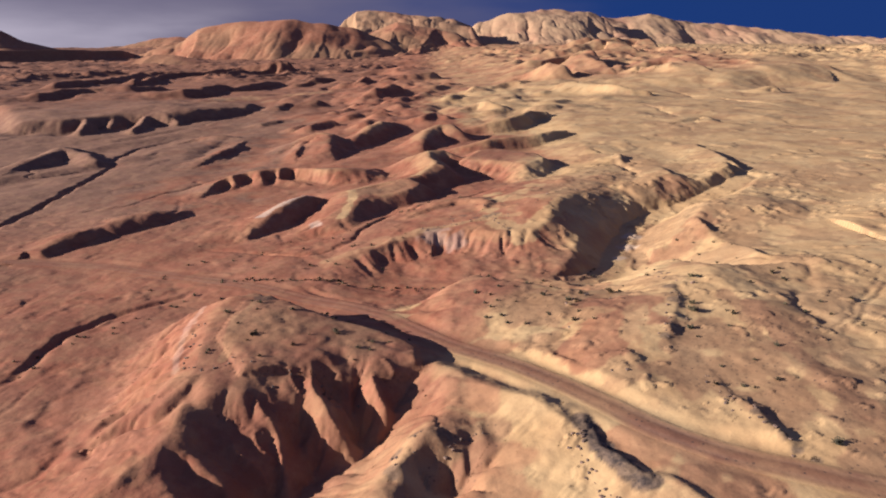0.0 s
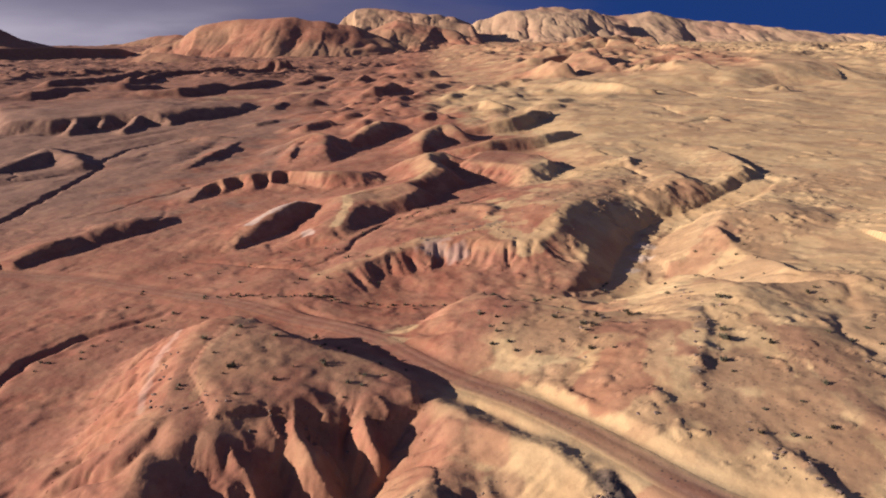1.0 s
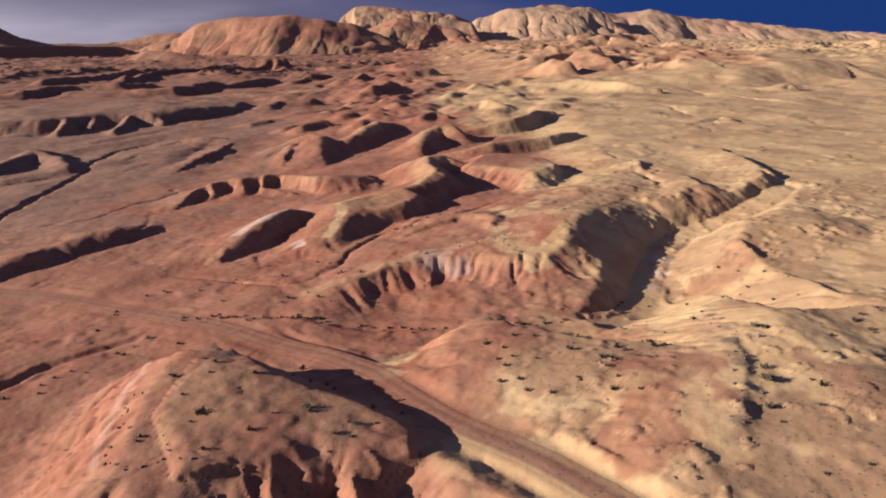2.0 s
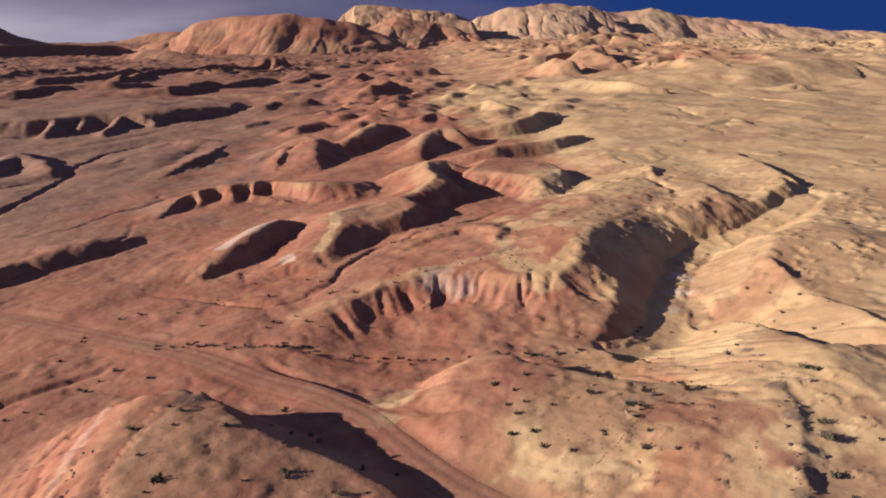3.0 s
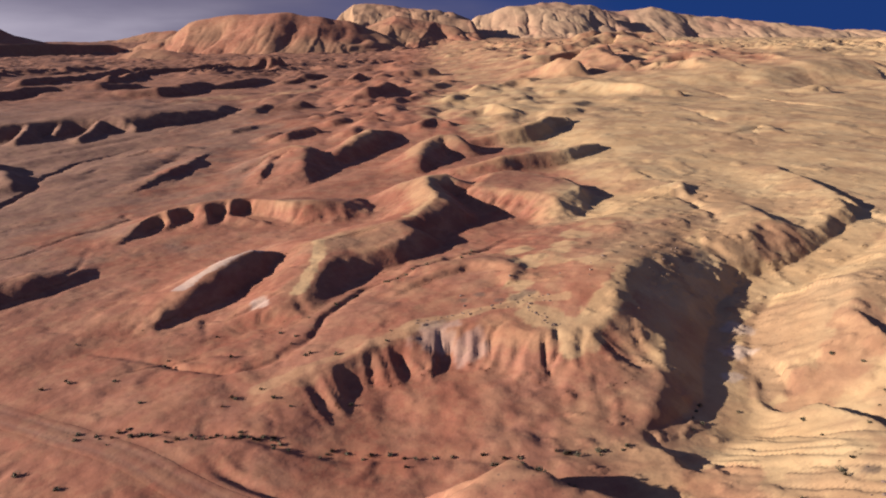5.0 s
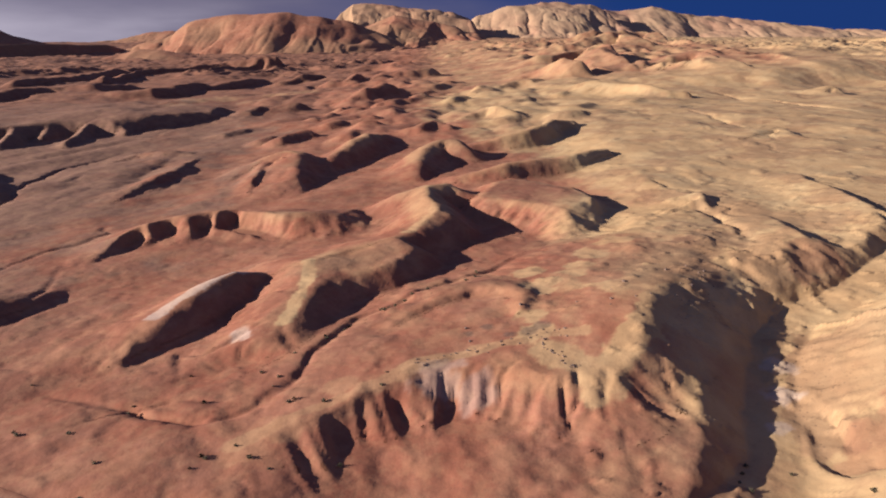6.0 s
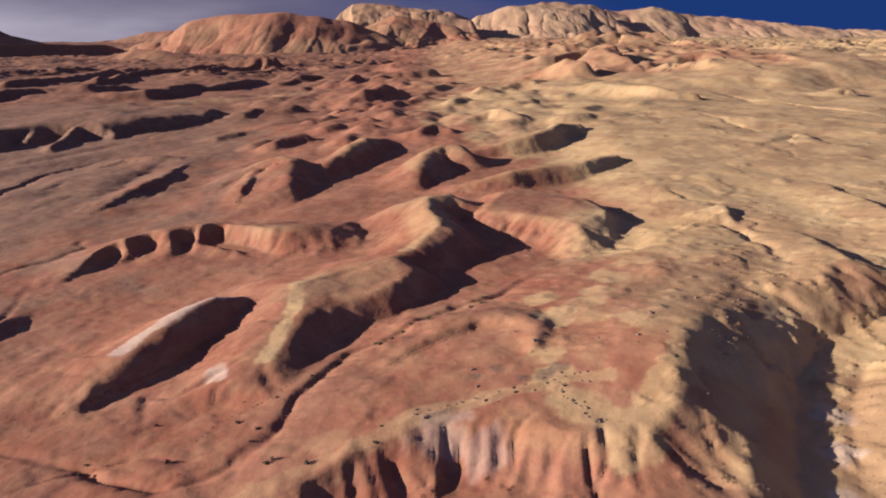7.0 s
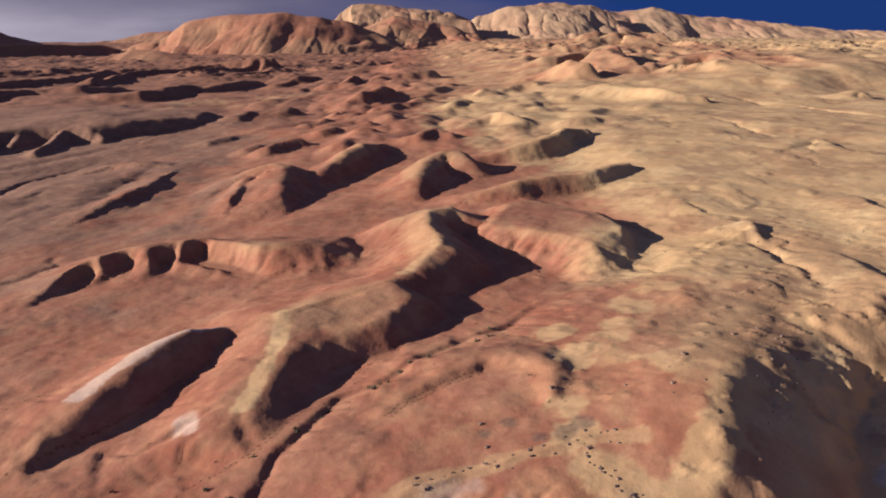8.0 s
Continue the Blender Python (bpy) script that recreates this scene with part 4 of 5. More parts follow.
def earth_material():
    m, n, l, bsdf = node_material("desert_earth")
    bsdf.inputs["Roughness"].default_value = 0.95
    bsdf.inputs["Specular IOR Level"].default_value = 0.1
    geo = n.new("ShaderNodeNewGeometry")

    def attr(name):
        a = n.new("ShaderNodeAttribute")
        a.attribute_name = name
        return a.outputs["Fac"]

    def noise_tex(scale, detail=4.0, rough=0.6):
        t = n.new("ShaderNodeTexNoise")
        t.inputs["Scale"].default_value, t.inputs["Detail"].default_value, t.inputs["Roughness"].default_value = scale, detail, rough
        l.new(geo.outputs["Position"], t.inputs["Vector"])
        return t.outputs["Fac"]

    def ramp(fac, lo, hi):
        r = n.new("ShaderNodeMapRange")
        r.inputs["From Min"].default_value, r.inputs["From Max"].default_value = lo, hi
        l.new(fac, r.inputs["Value"])
        return r.outputs["Result"]

    def mix(fac, a, b, kind="MIX"):
        x = n.new("ShaderNodeMix")
        x.data_type, x.blend_type = "RGBA", kind
        for sock, v in ((x.inputs["Factor"], fac), (x.inputs["A"], a), (x.inputs["B"], b)):
            if isinstance(v, bpy.types.NodeSocket):
                l.new(v, sock)
            else:
                sock.default_value = v if not isinstance(v, tuple) else (*v, 1)
        return x.outputs["Result"]

    red = mix(ramp(noise_tex(0.09, 5), 0.38, 0.62), (0.216, 0.081, 0.051), (0.256, 0.118, 0.077))
    red = mix(ramp(noise_tex(0.6, 6), 0.45, 0.7), red, (0.214, 0.091, 0.056))
    tan = mix(ramp(noise_tex(0.07, 5), 0.38, 0.62), (0.346, 0.234, 0.124), (0.382, 0.277, 0.154))
    tan = mix(ramp(noise_tex(0.16, 4), 0.4, 0.75), tan, (0.330, 0.213, 0.111))
    col = mix(attr("sand"), red, tan)
    col = mix(attr("grey"), col, (0.212, 0.148, 0.112))
    col = mix(attr("crust"), col, (0.150, 0.072, 0.050))
    col = mix(attr("rock"), col, mix(ramp(noise_tex(1.4, 5, 0.7), 0.4, 0.6), (0.040, 0.034, 0.034), (0.13, 0.095, 0.075)))
    col = mix(attr("salt"), col, (0.422, 0.354, 0.306))
    blotch = ramp(noise_tex(0.23, 9, 0.72), 0.47, 0.56)
    col = mix(blotch, col, mix(0.14, col, (0.408, 0.270, 0.150)))
    stain = ramp(noise_tex(0.37, 9, 0.75), 0.55, 0.63)
    col = mix(stain, col, mix(0.15, col, (0.136, 0.068, 0.048)))
    speck = ramp(noise_tex(1.7, 4, 0.75), 0.585, 0.66)
    col = mix(speck, col, mix(0.2, col, (0.085, 0.05, 0.042)))
    clod = n.new("ShaderNodeTexVoronoi")
    clod.inputs["Scale"].default_value = 1.3
    l.new(geo.outputs["Position"], clod.inputs["Vector"])
    stony = n.new("ShaderNodeMath")
    stony.operation = "MULTIPLY"
    l.new(ramp(clod.outputs["Distance"], 0.22, 0.12), stony.inputs[0])
    l.new(ramp(attr("crust"), 0.25, 0.7), stony.inputs[1])
    col = mix(stony.outputs[0], col, (0.071, 0.048, 0.041))
    grain = mix(ramp(noise_tex(9.0, 4, 0.7), 0.3, 0.7), (0.93, 0.93, 0.93), (1.05, 1.05, 1.05))
    col = mix(1.0, col, grain, "MULTIPLY")
    l.new(col, bsdf.inputs["Base Color"])
    bump = n.new("ShaderNodeBump")
    bump.inputs["Strength"].default_value, bump.inputs["Distance"].default_value = 0.5, 0.12
    add = n.new("ShaderNodeMath")
    add.operation = "ADD"
    crinkle = n.new("ShaderNodeTexNoise")
    crinkle.noise_type = "RIDGED_MULTIFRACTAL"
    crinkle.inputs["Scale"].default_value, crinkle.inputs["Detail"].default_value, crinkle.inputs["Roughness"].default_value = 0.45, 6.0, 0.6
    l.new(geo.outputs["Position"], crinkle.inputs["Vector"])
    l.new(crinkle.outputs["Fac"], add.inputs[0])
    l.new(noise_tex(1.3, 4, 0.55), add.inputs[1])
    l.new(add.outputs[0], bump.inputs["Height"])
    l.new(bump.outputs["Normal"], bsdf.inputs["Normal"])
    return m


EARTH = earth_material()


# ---- the ground sheet ----
def sheet_rows():
    ys, y, s = [], 38.0, 0.34
    while y < 4700:
        ys.append(y)
        y += 0.34 if y < 190 else 0.34 + (y - 190) * 0.0046
    back, y, s = [], 38.0, 0.6
    while y > -400:
        y -= s
        s *= 1.025 if y > -60 else 1.12
        back.append(y)
    return np.array(back[::-1] + ys)


def fill_mesh(me, verts, quads, fields, material):
    quads = quads.astype(np.int32)
    me.vertices.add(verts.size // 3)
    me.vertices.foreach_set("co", verts.astype(np.float32).ravel())
    me.loops.add(quads.size)
    me.loops.foreach_set("vertex_index", quads.ravel())
    me.polygons.add(len(quads))
    me.polygons.foreach_set("loop_start", np.arange(0, quads.size, 4, dtype=np.int32))
    me.polygons.foreach_set("use_smooth", np.ones(len(quads), bool))
    for key, v in fields.items():
        at = me.attributes.new(key, "FLOAT", "POINT")
        at.data.foreach_set("value", np.ascontiguousarray(v, np.float32).ravel())
    me.materials.append(material)
    me.update(calc_edges=True)


def grid_mesh(name, X, Y, Z, fields, material):
    r, c = X.shape
    i = np.arange((r - 1) * (c - 1))
    a = (i // (c - 1)) * c + i % (c - 1)
    me = bpy.data.meshes.new(name)
    fill_mesh(me, np.stack([X, Y, Z], -1), np.stack([a, a + 1, a + c + 1, a + c], -1), fields, material)
    return me


SALT = [(-28.5, 153.5, 2.2, 0.55), (44, 136, 2.4, 0.5), (47, 142.5, 2.4, 0.45), (40.5, 129.5, 1.6, 0.5), (1, 136, 4, 0.3), (5, 134, 3, 0.3)]


def earth_fields(x, y, z):
    """How sandy, grey, crusted and salty the earth is."""
    edge = np.interp(y, [40, 85, 100, 118, 150, 200, 300, 380, 480, 620, 900], [-6, 0, 30, 31, 29, 34, 38, 5, 0, 55, 230])
    n = fbm(x / 16, y / 16, 6, 91, 0.6) - 0.5
    sand = step01((x - edge) / 26 + n * 2.2 + 0.5)
    h = relief(x, y)
    sand = np.maximum(sand, 0.5 * step01((h - 3.6) / 2.0 + n * 3) * (y < 350))
    beyond = step01((y - 470) / 120) * step01((x + 40) / 80) * (1 - step01((x - 260 - 0.2 * (y - 500)) / 120))
    sand = sand * (1 - beyond) + beyond * np.clip(0.5 + 1.4 * n, 0, 1)
    # tan lips along the crests, brown crust on the flat tops
    rag = fbm(x / 3.1, y / 3.1, 4, 93) - 0.5
    top = np.zeros_like(x)
    for m in MOUNDS:
        if m[1][:, 1].mean() > 260:
            continue
        reach = 5.0
        lo, hi = m[1][:, :2].min(0) - reach, m[1][:, :2].max(0) + reach
        k = np.nonzero((x > lo[0]) & (x < hi[0]) & (y > lo[1]) & (y < hi[1]))
        if not len(k[0]):
            continue
        d, *_ = nearest(m[1], x[k], y[k])
        lip = step01((2.6 - d) / 2.2 + rag[k] * 3.2) * (0.16 + 0.25 * step01((x[k] - 5) / 20))
        sand[k] = np.maximum(sand[k], lip)
        if m[4] and m[0] != "bluff":
            flat, *_ = nearest(m[1], x[k], y[k], True)
            top[k] = np.maximum(top[k], step01((d - 1.2) / 1.5 + rag[k] * 3) * (flat == 0) * 0.5)
    kinds = {key: np.zeros_like(x) for key in ("red", "tan", "grey", "crust", "salt", "rock")}
    for kind, sx, sy, r, a in PATCHES:
        k = np.nonzero((np.abs(x - sx) < 1.8 * r) & (np.abs(y - sy) < 1.8 * r))
        d = np.hypot(x[k] - sx, y[k] - sy) / r + 1.5 * rag[k] + 0.8 * n[k]
        kinds[kind][k] = np.maximum(kinds[kind][k], a * step01((1 - d) * 3.5))
    for kind, way_, wide_, a in STREAKS:
        p = np.array(way_, float)
        lo, hi = p.min(0) - 3 * wide_, p.max(0) + 3 * wide_
        k = np.nonzero((x > lo[0]) & (x < hi[0]) & (y > lo[1]) & (y < hi[1]))
        if len(k[0]):
            d, *_ = nearest(p, x[k], y[k])
            kinds[kind][k] = np.maximum(kinds[kind][k], a * step01((1 - d / wide_ - 1.6 * rag[k] - 0.5 * n[k]) * 4))
    sand = np.maximum(sand * (1 - kinds["red"]), kinds["tan"])
    grey = step01((-x - 62 - 0.1 * (y - 250)) / 50 + n * 3) * step01((y - 150) / 50) * step01((470 - y) / 90) * 0.9
    crust = step01((fbm(x / 11, y / 11, 6, 95, 0.62) - 0.53) * 14) * 0.34
    crust = np.maximum(crust, 0.68 * step01((-x - 40) / 60 + n * 1.5) * step01((y - 90) / 40))
    crust = np.maximum(np.maximum(crust * (1 - kinds["tan"]), top), kinds["crust"])
    salt = kinds["salt"]
    for sx, sy, r, k in SALT:
        d = np.hypot(x - sx, y - sy) / r + 1.2 * (fbm(x / 1.8, y / 1.8, 3, 97) - 0.5)
        salt = np.maximum(salt, k * step01((1 - d) * 2.5))
    return {"sand": sand, "grey": np.maximum(grey, kinds["grey"]), "crust": crust, "salt": salt, "rock": kinds["rock"]}


HILL_LABELS = {
    "whaleback": "smooth red whaleback hill with a white crest",
    "long_ridge": "long red ridge with a tan crest and steep flank",
    "blunt_hill": "blunt orange hill with a gullied south face",
    "fluted_ridge": "narrow red ridge with fluted gullied flanks",
    "dark_ridge": "red ridge with one dark steep flank",
    "round_knob": "round red knob rising above the basin",
    "small_knob": "small round red knob on bare earth",
    "far_knob": "distant rounded knob of reddish earth",
    "hollow_ridge": "lobed red hill round a deep hollow",
    "hollow_spur": "short lit spur below a lobed hill",
    "alcove_ridge": "red ridge with dark alcoves and fluted face",
    "ridge_shelf": "lower shelf of a long red ridge with steep flank",
    "pale_bank": "low pale bank beside a dry wash",
    "low_bank": "low grey-tan bank of eroded earth",
    "grey_hills": "pale grey hills with dark notches between lobes",
    "grey_lobe": "pale grey lobe of eroded clay",
    "grey_spur": "pale grey spur beside a dry wash",
    "shaded_scarp": "distant scarp of red earth with dark flank",
    "long_scarp": "long low distant scarp of brown earth",
    "knoll": "small eroded knoll of bare earth",
    "sand_dome": "soft rounded dome of tan sand",
    "sand_hill": "rounded tan hill with smooth sandy slopes",
    "sand_bank": "low pale bank crossing the tan plain",
    "bluff_tier": "low upper tier of a bluff with gullied edge",
    "bluff": "broad bluff with rilled red face above a wash",
    "west_hill": "low smooth red hill with one dark side",
    "gully_knob": "fluted tan knob at a gully's head",
    "ribbed_bluff": "flat-topped brown bluff with dark ribbed face",
    "gully_spur": "low red spur beside a deep shaded gully",
    "cap": "flat brown table capping a ribbed bluff",
    "grey_crest": "tan hill with a dark rocky crest",
    "rock_rim": "rocky rim round a shaded hollow",
    "flat_knoll": "flat brown knoll with a dark far edge",
    "rock_band": "low band of broken dark rock on sand",
    "sand_swell": "wide low swell of tan sand",
}
ys = sheet_rows()
U = np.linspace(-1, 1, 720)
half = 72 + 0.9 * np.abs(ys - 40)
X, Y = half[:, None] * U[None, :], np.repeat(ys[:, None], len(U), 1)
Z = land(X, Y)
FIELDS = earth_fields(X, Y, Z)
OWNER = np.full(X.shape, -1)
relief(X, Y, None, OWNER)
_c = np.cross(np.stack([np.gradient(v, axis=1) for v in (X, Y, Z)], -1), np.stack([np.gradient(v, axis=0) for v in (X, Y, Z)], -1))
NORMALS = _c / np.linalg.norm(_c, axis=-1, keepdims=True)

# under each hill the sheet goes on half a metre lower
same = np.ones(X.shape, bool)
for dj in (-1, 0, 1):
    for di in (-1, 0, 1):
        same &= np.roll(OWNER, (dj, di), (0, 1)) == OWNER
inside = same & (OWNER >= 0)
GZ = np.where(inside, Z - 0.5, Z)
ground = new("ground", grid_mesh("ground", X, Y, GZ, FIELDS, EARTH))
ground.data.normals_split_custom_set_from_vertices(NORMALS.reshape(-1, 3))
tagged(ground, "red and tan eroded desert earth cut by dry washes", "ground", kind="structure")


def hill(number):
    """The part of the surface that belongs to one hill, as an object of its own."""
    cells = np.stack([OWNER[:-1, :-1], OWNER[:-1, 1:], OWNER[1:, 1:], OWNER[1:, :-1]])
    j, i = np.nonzero((cells == number).all(0))
    if len(j) < 12:
        return
    c = X.shape[1]
    quads = np.stack([j * c + i, j * c + i + 1, (j + 1) * c + i + 1, (j + 1) * c + i], -1)
    used, local = np.unique(quads, return_inverse=True)
    kind = MOUNDS[number][0]
    me = bpy.data.meshes.new("hill")
    fill_mesh(me, np.stack([X.ravel()[used], Y.ravel()[used], Z.ravel()[used]], -1), local.reshape(-1, 4), {k: v.ravel()[used] for k, v in FIELDS.items()}, EARTH)
    me.normals_split_custom_set_from_vertices(NORMALS.reshape(-1, 3)[used])
    tagged(new("hill", me), HILL_LABELS[kind], "hill", "hills of the badlands")


for number in range(len(MOUNDS)):
    hill(number)


# ---- the dirt track ----
def dirt_track():
    p, z = TRACK[:, :2], TRACK[:, 2]
    d = np.gradient(p, axis=0)
    d /= np.linalg.norm(d, axis=1, keepdims=True)
    side = np.c_[d[:, 1], -d[:, 0]]
    across = np.array([-1.9, -1.6, -1.2, -0.85, -0.5, 0.0, 0.5, 0.85, 1.2, 1.6, 1.9])
    lift = np.array([-0.04, 0.0, 0.02, -0.02, 0.03, 0.05, 0.03, -0.02, 0.02, 0.0, -0.04])
    wob = 1 + 0.12 * (fbm(p[:, 0] / 4, p[:, 1] / 4, 3, 13) - 0.5)
    gx = p[:, :1] + side[:, :1] * across * wob[:, None]
    gy = p[:, 1:] + side[:, 1:] * across * wob[:, None]
    gz = z[:, None] + 0.03 + lift + 0.05 * (fbm(gx / 0.9, gy / 0.9, 2, 14) - 0.5)
    rut = np.exp(-((np.abs(across) - 0.9) / 0.35) ** 2) + 0 * gx
    f = fbm(gx / 6, gy / 6, 3, 16)
    fields = earth_fields(gx, gy, gz)
    fields["sand"] = fields["sand"] * (0.55 + 0.45 * np.clip((np.abs(across) - 1.2) / 0.6, 0, 1))
    fields["crust"] = fields["crust"] + (0.3 + 0.7 * step01((gx + 4) / 12) * f) * np.clip(1.4 - np.abs(across) / 1.4, 0, 1)
    fields["salt"] = 0.10 * rut * f
    ob = new("road", grid_mesh("road", gx, gy, gz, fields, EARTH))
    tagged(ob, "rutted dirt track crossing the badlands", "road", kind="structure")


dirt_track()


# ---- mesas and mountains beyond ----
def mesa(name, spine, widths, rill, pale, label):
    """A hill of its own, standing on the ground sheet."""
    m = (name, np.array(spine, float), widths, rill, False)
    w, e, s, n_ = widths
    lo, hi = m[1][:, :2].min(0) - (w * 1.2, s * 1.2), m[1][:, :2].max(0) + (e * 1.2, n_ * 1.2)
    step = max(3.0, (hi - lo).max() / 330)
    gx, gy = np.meshgrid(np.arange(lo[0], hi[0], step), np.arange(lo[1], hi[1], step))
    r = relief(gx, gy, [m])
    gz = base_level(gx, gy) - 4 + 5 * (fbm(gx / 120, gy / 120, 4, 21) - 0.5) + r * (1 + 0.2 * (fbm(gx / 160, gy / 160, 3, 15) - 0.5)) - step01(r / 8) * (0.1 * r.max() * (fbm(gx / 130, gy / 170, 3, 25) - 0.5) + (0.24 - 0.12 * pale) * r.max() * ridged(gx / 150 + 0.5 * fbm(gx / 150, gy / 150, 2, 27), gy / 210, 3, 17) * step01(1.6 - 1.5 * r / r.max()))
    gz = gz + erode(gz + 3 * (fbm(gx / step / 4, gy / step / 4, 3, 133) - 0.5), step, 9, 0.005, 2.5e4, 0.08)
    f = fbm(gx / 120, gy / 120, 4, 19)
    fields = {"sand": np.clip(pale * 0.75 + (f - 0.5) * 1.2, 0, 1), "grey": 0.1 * f, "crust": (0.5 - 0.35 * pale) * step01((f - 0.5) * 8), "salt": np.full_like(f, 0.35 * max(0, pale - 0.4)), "rock": 0 * f}
    hill_ = tagged(new(name), label, "mesa" if name == "mesa" else "mountain")
    cx, cy = m[1][len(m[1]) // 2, :2]
    foot = Vector((cx, cy, float(base_level(np.array([cx]), np.array([cy]))[0])))
    hill_.matrix_basis = Matrix.Translation(foot)
    nrm = np.cross(np.stack([np.gradient(v, axis=1) for v in (gx, gy, gz)], -1), np.stack([np.gradient(v, axis=0) for v in (gx, gy, gz)], -1)).reshape(-1, 3)
    nrm /= np.linalg.norm(nrm, axis=1, keepdims=True)
    c = gx.shape[1]
    j, i = np.nonzero(np.ones((gx.shape[0] - 1, c - 1), bool))
    quads = np.stack([j * c + i, j * c + i + 1, (j + 1) * c + i + 1, (j + 1) * c + i], -1)
    lofty = r.ravel()[quads].mean(1) > (0.62 + 0.2 * (f.ravel()[quads].mean(1) - 0.5)) * r.max()
    place = np.stack([gx, gy, gz], -1).reshape(-1, 3) - np.array(foot)
    for word, keep in (("summit", lofty), ("flank", ~lofty)):
        used, local = np.unique(quads[keep], return_inverse=True)
        me = bpy.data.meshes.new(word)
        fill_mesh(me, place[used], local.reshape(-1, 4), {k: v.ravel()[used] for k, v in fields.items()}, EARTH)
        me.normals_split_custom_set_from_vertices(nrm[used])
        piece = tagged(new(word, me))
        piece.parent = hill_
    return hill_


mesa("mesa", [(-753, 2004, 48.4), (-681, 2017, 90.7), (-569, 2019, 105.9), (-410, 2020, 119.4), (-314, 2015, 108.7), (-219, 2004, 83.9), (-108, 1991, 47.8)], (260, 200, 300, 300), 0.1, 0.3, "rounded reddish-brown mesa with gullied flanks")
mesa("mesa", [(-244, 2586, 86.5), (-140, 2593, 112.4), (5, 2587, 95.6), (151, 2573, 47.7)], (260, 200, 420, 300), 0.1, 0.35, "tan hill with dark gullies below a mesa")
mesa("mesa", [(-439, 3306, 168), (-401, 3317, 198), (-330, 3312, 203), (-265, 3308, 192.4), (-125, 3302, 182.3), (7, 3295, 161.3), (193, 3281, 114.0)], (120, 200, 500, 400), 0.06, 0.6, "flat-topped pale mesa with a cliff edge")
mesa("mesa", [(276, 3598, 122.3), (431, 3610, 166.3), (548, 3613, 181.7), (709, 3609, 181.8), (849, 3602, 170.7), (942, 3589, 137.5)], (200, 250, 520, 400), 0.06, 0.8, "pale cream mountain with fluted cliffs")
mesa("mountain_range", [(996, 3911, 157.2), (1123, 3908, 157.2), (1283, 3907, 166.3), (1426, 3896, 142.2), (1704, 3829, 116.7), (1990, 3761, 91.9), (2266, 3694, 67.8), (2518, 3522, 43.6)], (250, 250, 520, 400), 0.06, 0.8, "long pale mountain range fading to the east")
mesa("mountain", [(-2328, 3337, 142.1), (-2116, 3322, 112.0), (-2010, 3308, 76.7), (-1931, 3294, 41.5)], (300, 300, 400, 400), 0.06, 0.2, "dim bluish mountain in haze")
mesa("mountain", [(-2072, 4560, 30.7), (-1867, 4567, 66.0), (-1700, 4568, 80.1), (-1477, 4558, 66.1)], (300, 300, 400, 400), 0.06, 0.2, "faint bluish hill on the horizon")
mesa("mesa", [(-1079, 1478, 29.5), (-1013, 1583, 33.7), (-957, 1740, 34.5), (-854, 1895, 31.5)], (200, 26, 34, 250), 0.05, 0.0, "dark shaded escarpment with a level top")
mesa("mesa", [(-660, 1519, 18.0), (-625, 1524, 26.0), (-577, 1522, 24.0), (-511, 1515, 14.0)], (90, 80, 130, 150), 0.1, 0.3, "rounded orange foothill beside an escarpment")



# ---- stones and shrubs ----
def part(name, bm, material, parent, label=""):
    me = bpy.data.meshes.new(name)
    bm.to_mesh(me)
    bm.free()
    me.materials.append(material)
    ob = new(name, me)
    ob.parent = parent
    return tagged(ob, label)


def plain_material(name, low, high, scale, rough=0.9):
    m, n, l, bsdf = node_material(name)
    bsdf.inputs["Roughness"].default_value = rough
    tex, geo = n.new("ShaderNodeTexNoise"), n.new("ShaderNodeNewGeometry")
    tex.inputs["Scale"].default_value, tex.inputs["Detail"].default_value = scale, 6.0
    l.new(geo.outputs["Position"], tex.inputs["Vector"])
    info, mixer, shade = n.new("ShaderNodeObjectInfo"), n.new("ShaderNodeMix"), n.new("ShaderNodeMapRange")
    mixer.data_type = "RGBA"
    mixer.inputs["A"].default_value, mixer.inputs["B"].default_value = (*low, 1), (*high, 1)
    add = n.new("ShaderNodeMath")
    add.operation = "ADD"
    l.new(tex.outputs["Fac"], add.inputs[0])
    l.new(info.outputs["Random"], add.inputs[1])
    shade.inputs["From Min"].default_value, shade.inputs["From Max"].default_value = 0.4, 1.5
    l.new(add.outputs[0], shade.inputs["Value"])
    l.new(shade.outputs["Result"], mixer.inputs["Factor"])
    l.new(mixer.outputs["Result"], bsdf.inputs["Base Color"])
    bump = n.new("ShaderNodeBump")
    bump.inputs["Strength"].default_value, bump.inputs["Distance"].default_value = 0.6, 0.05
    l.new(tex.outputs["Fac"], bump.inputs["Height"])
    l.new(bump.outputs["Normal"], bsdf.inputs["Normal"])
    return m


STONE = plain_material("dark_stone", (0.07, 0.05, 0.044), (0.17, 0.112, 0.085), 3.0)
LEAF = plain_material("dry_leaf", (0.035, 0.034, 0.022), (0.09, 0.075, 0.042), 6.0)
TWIG = plain_material("grey_twig", (0.07, 0.055, 0.04), (0.12, 0.1, 0.075), 9.0)
rng = random.Random(7)


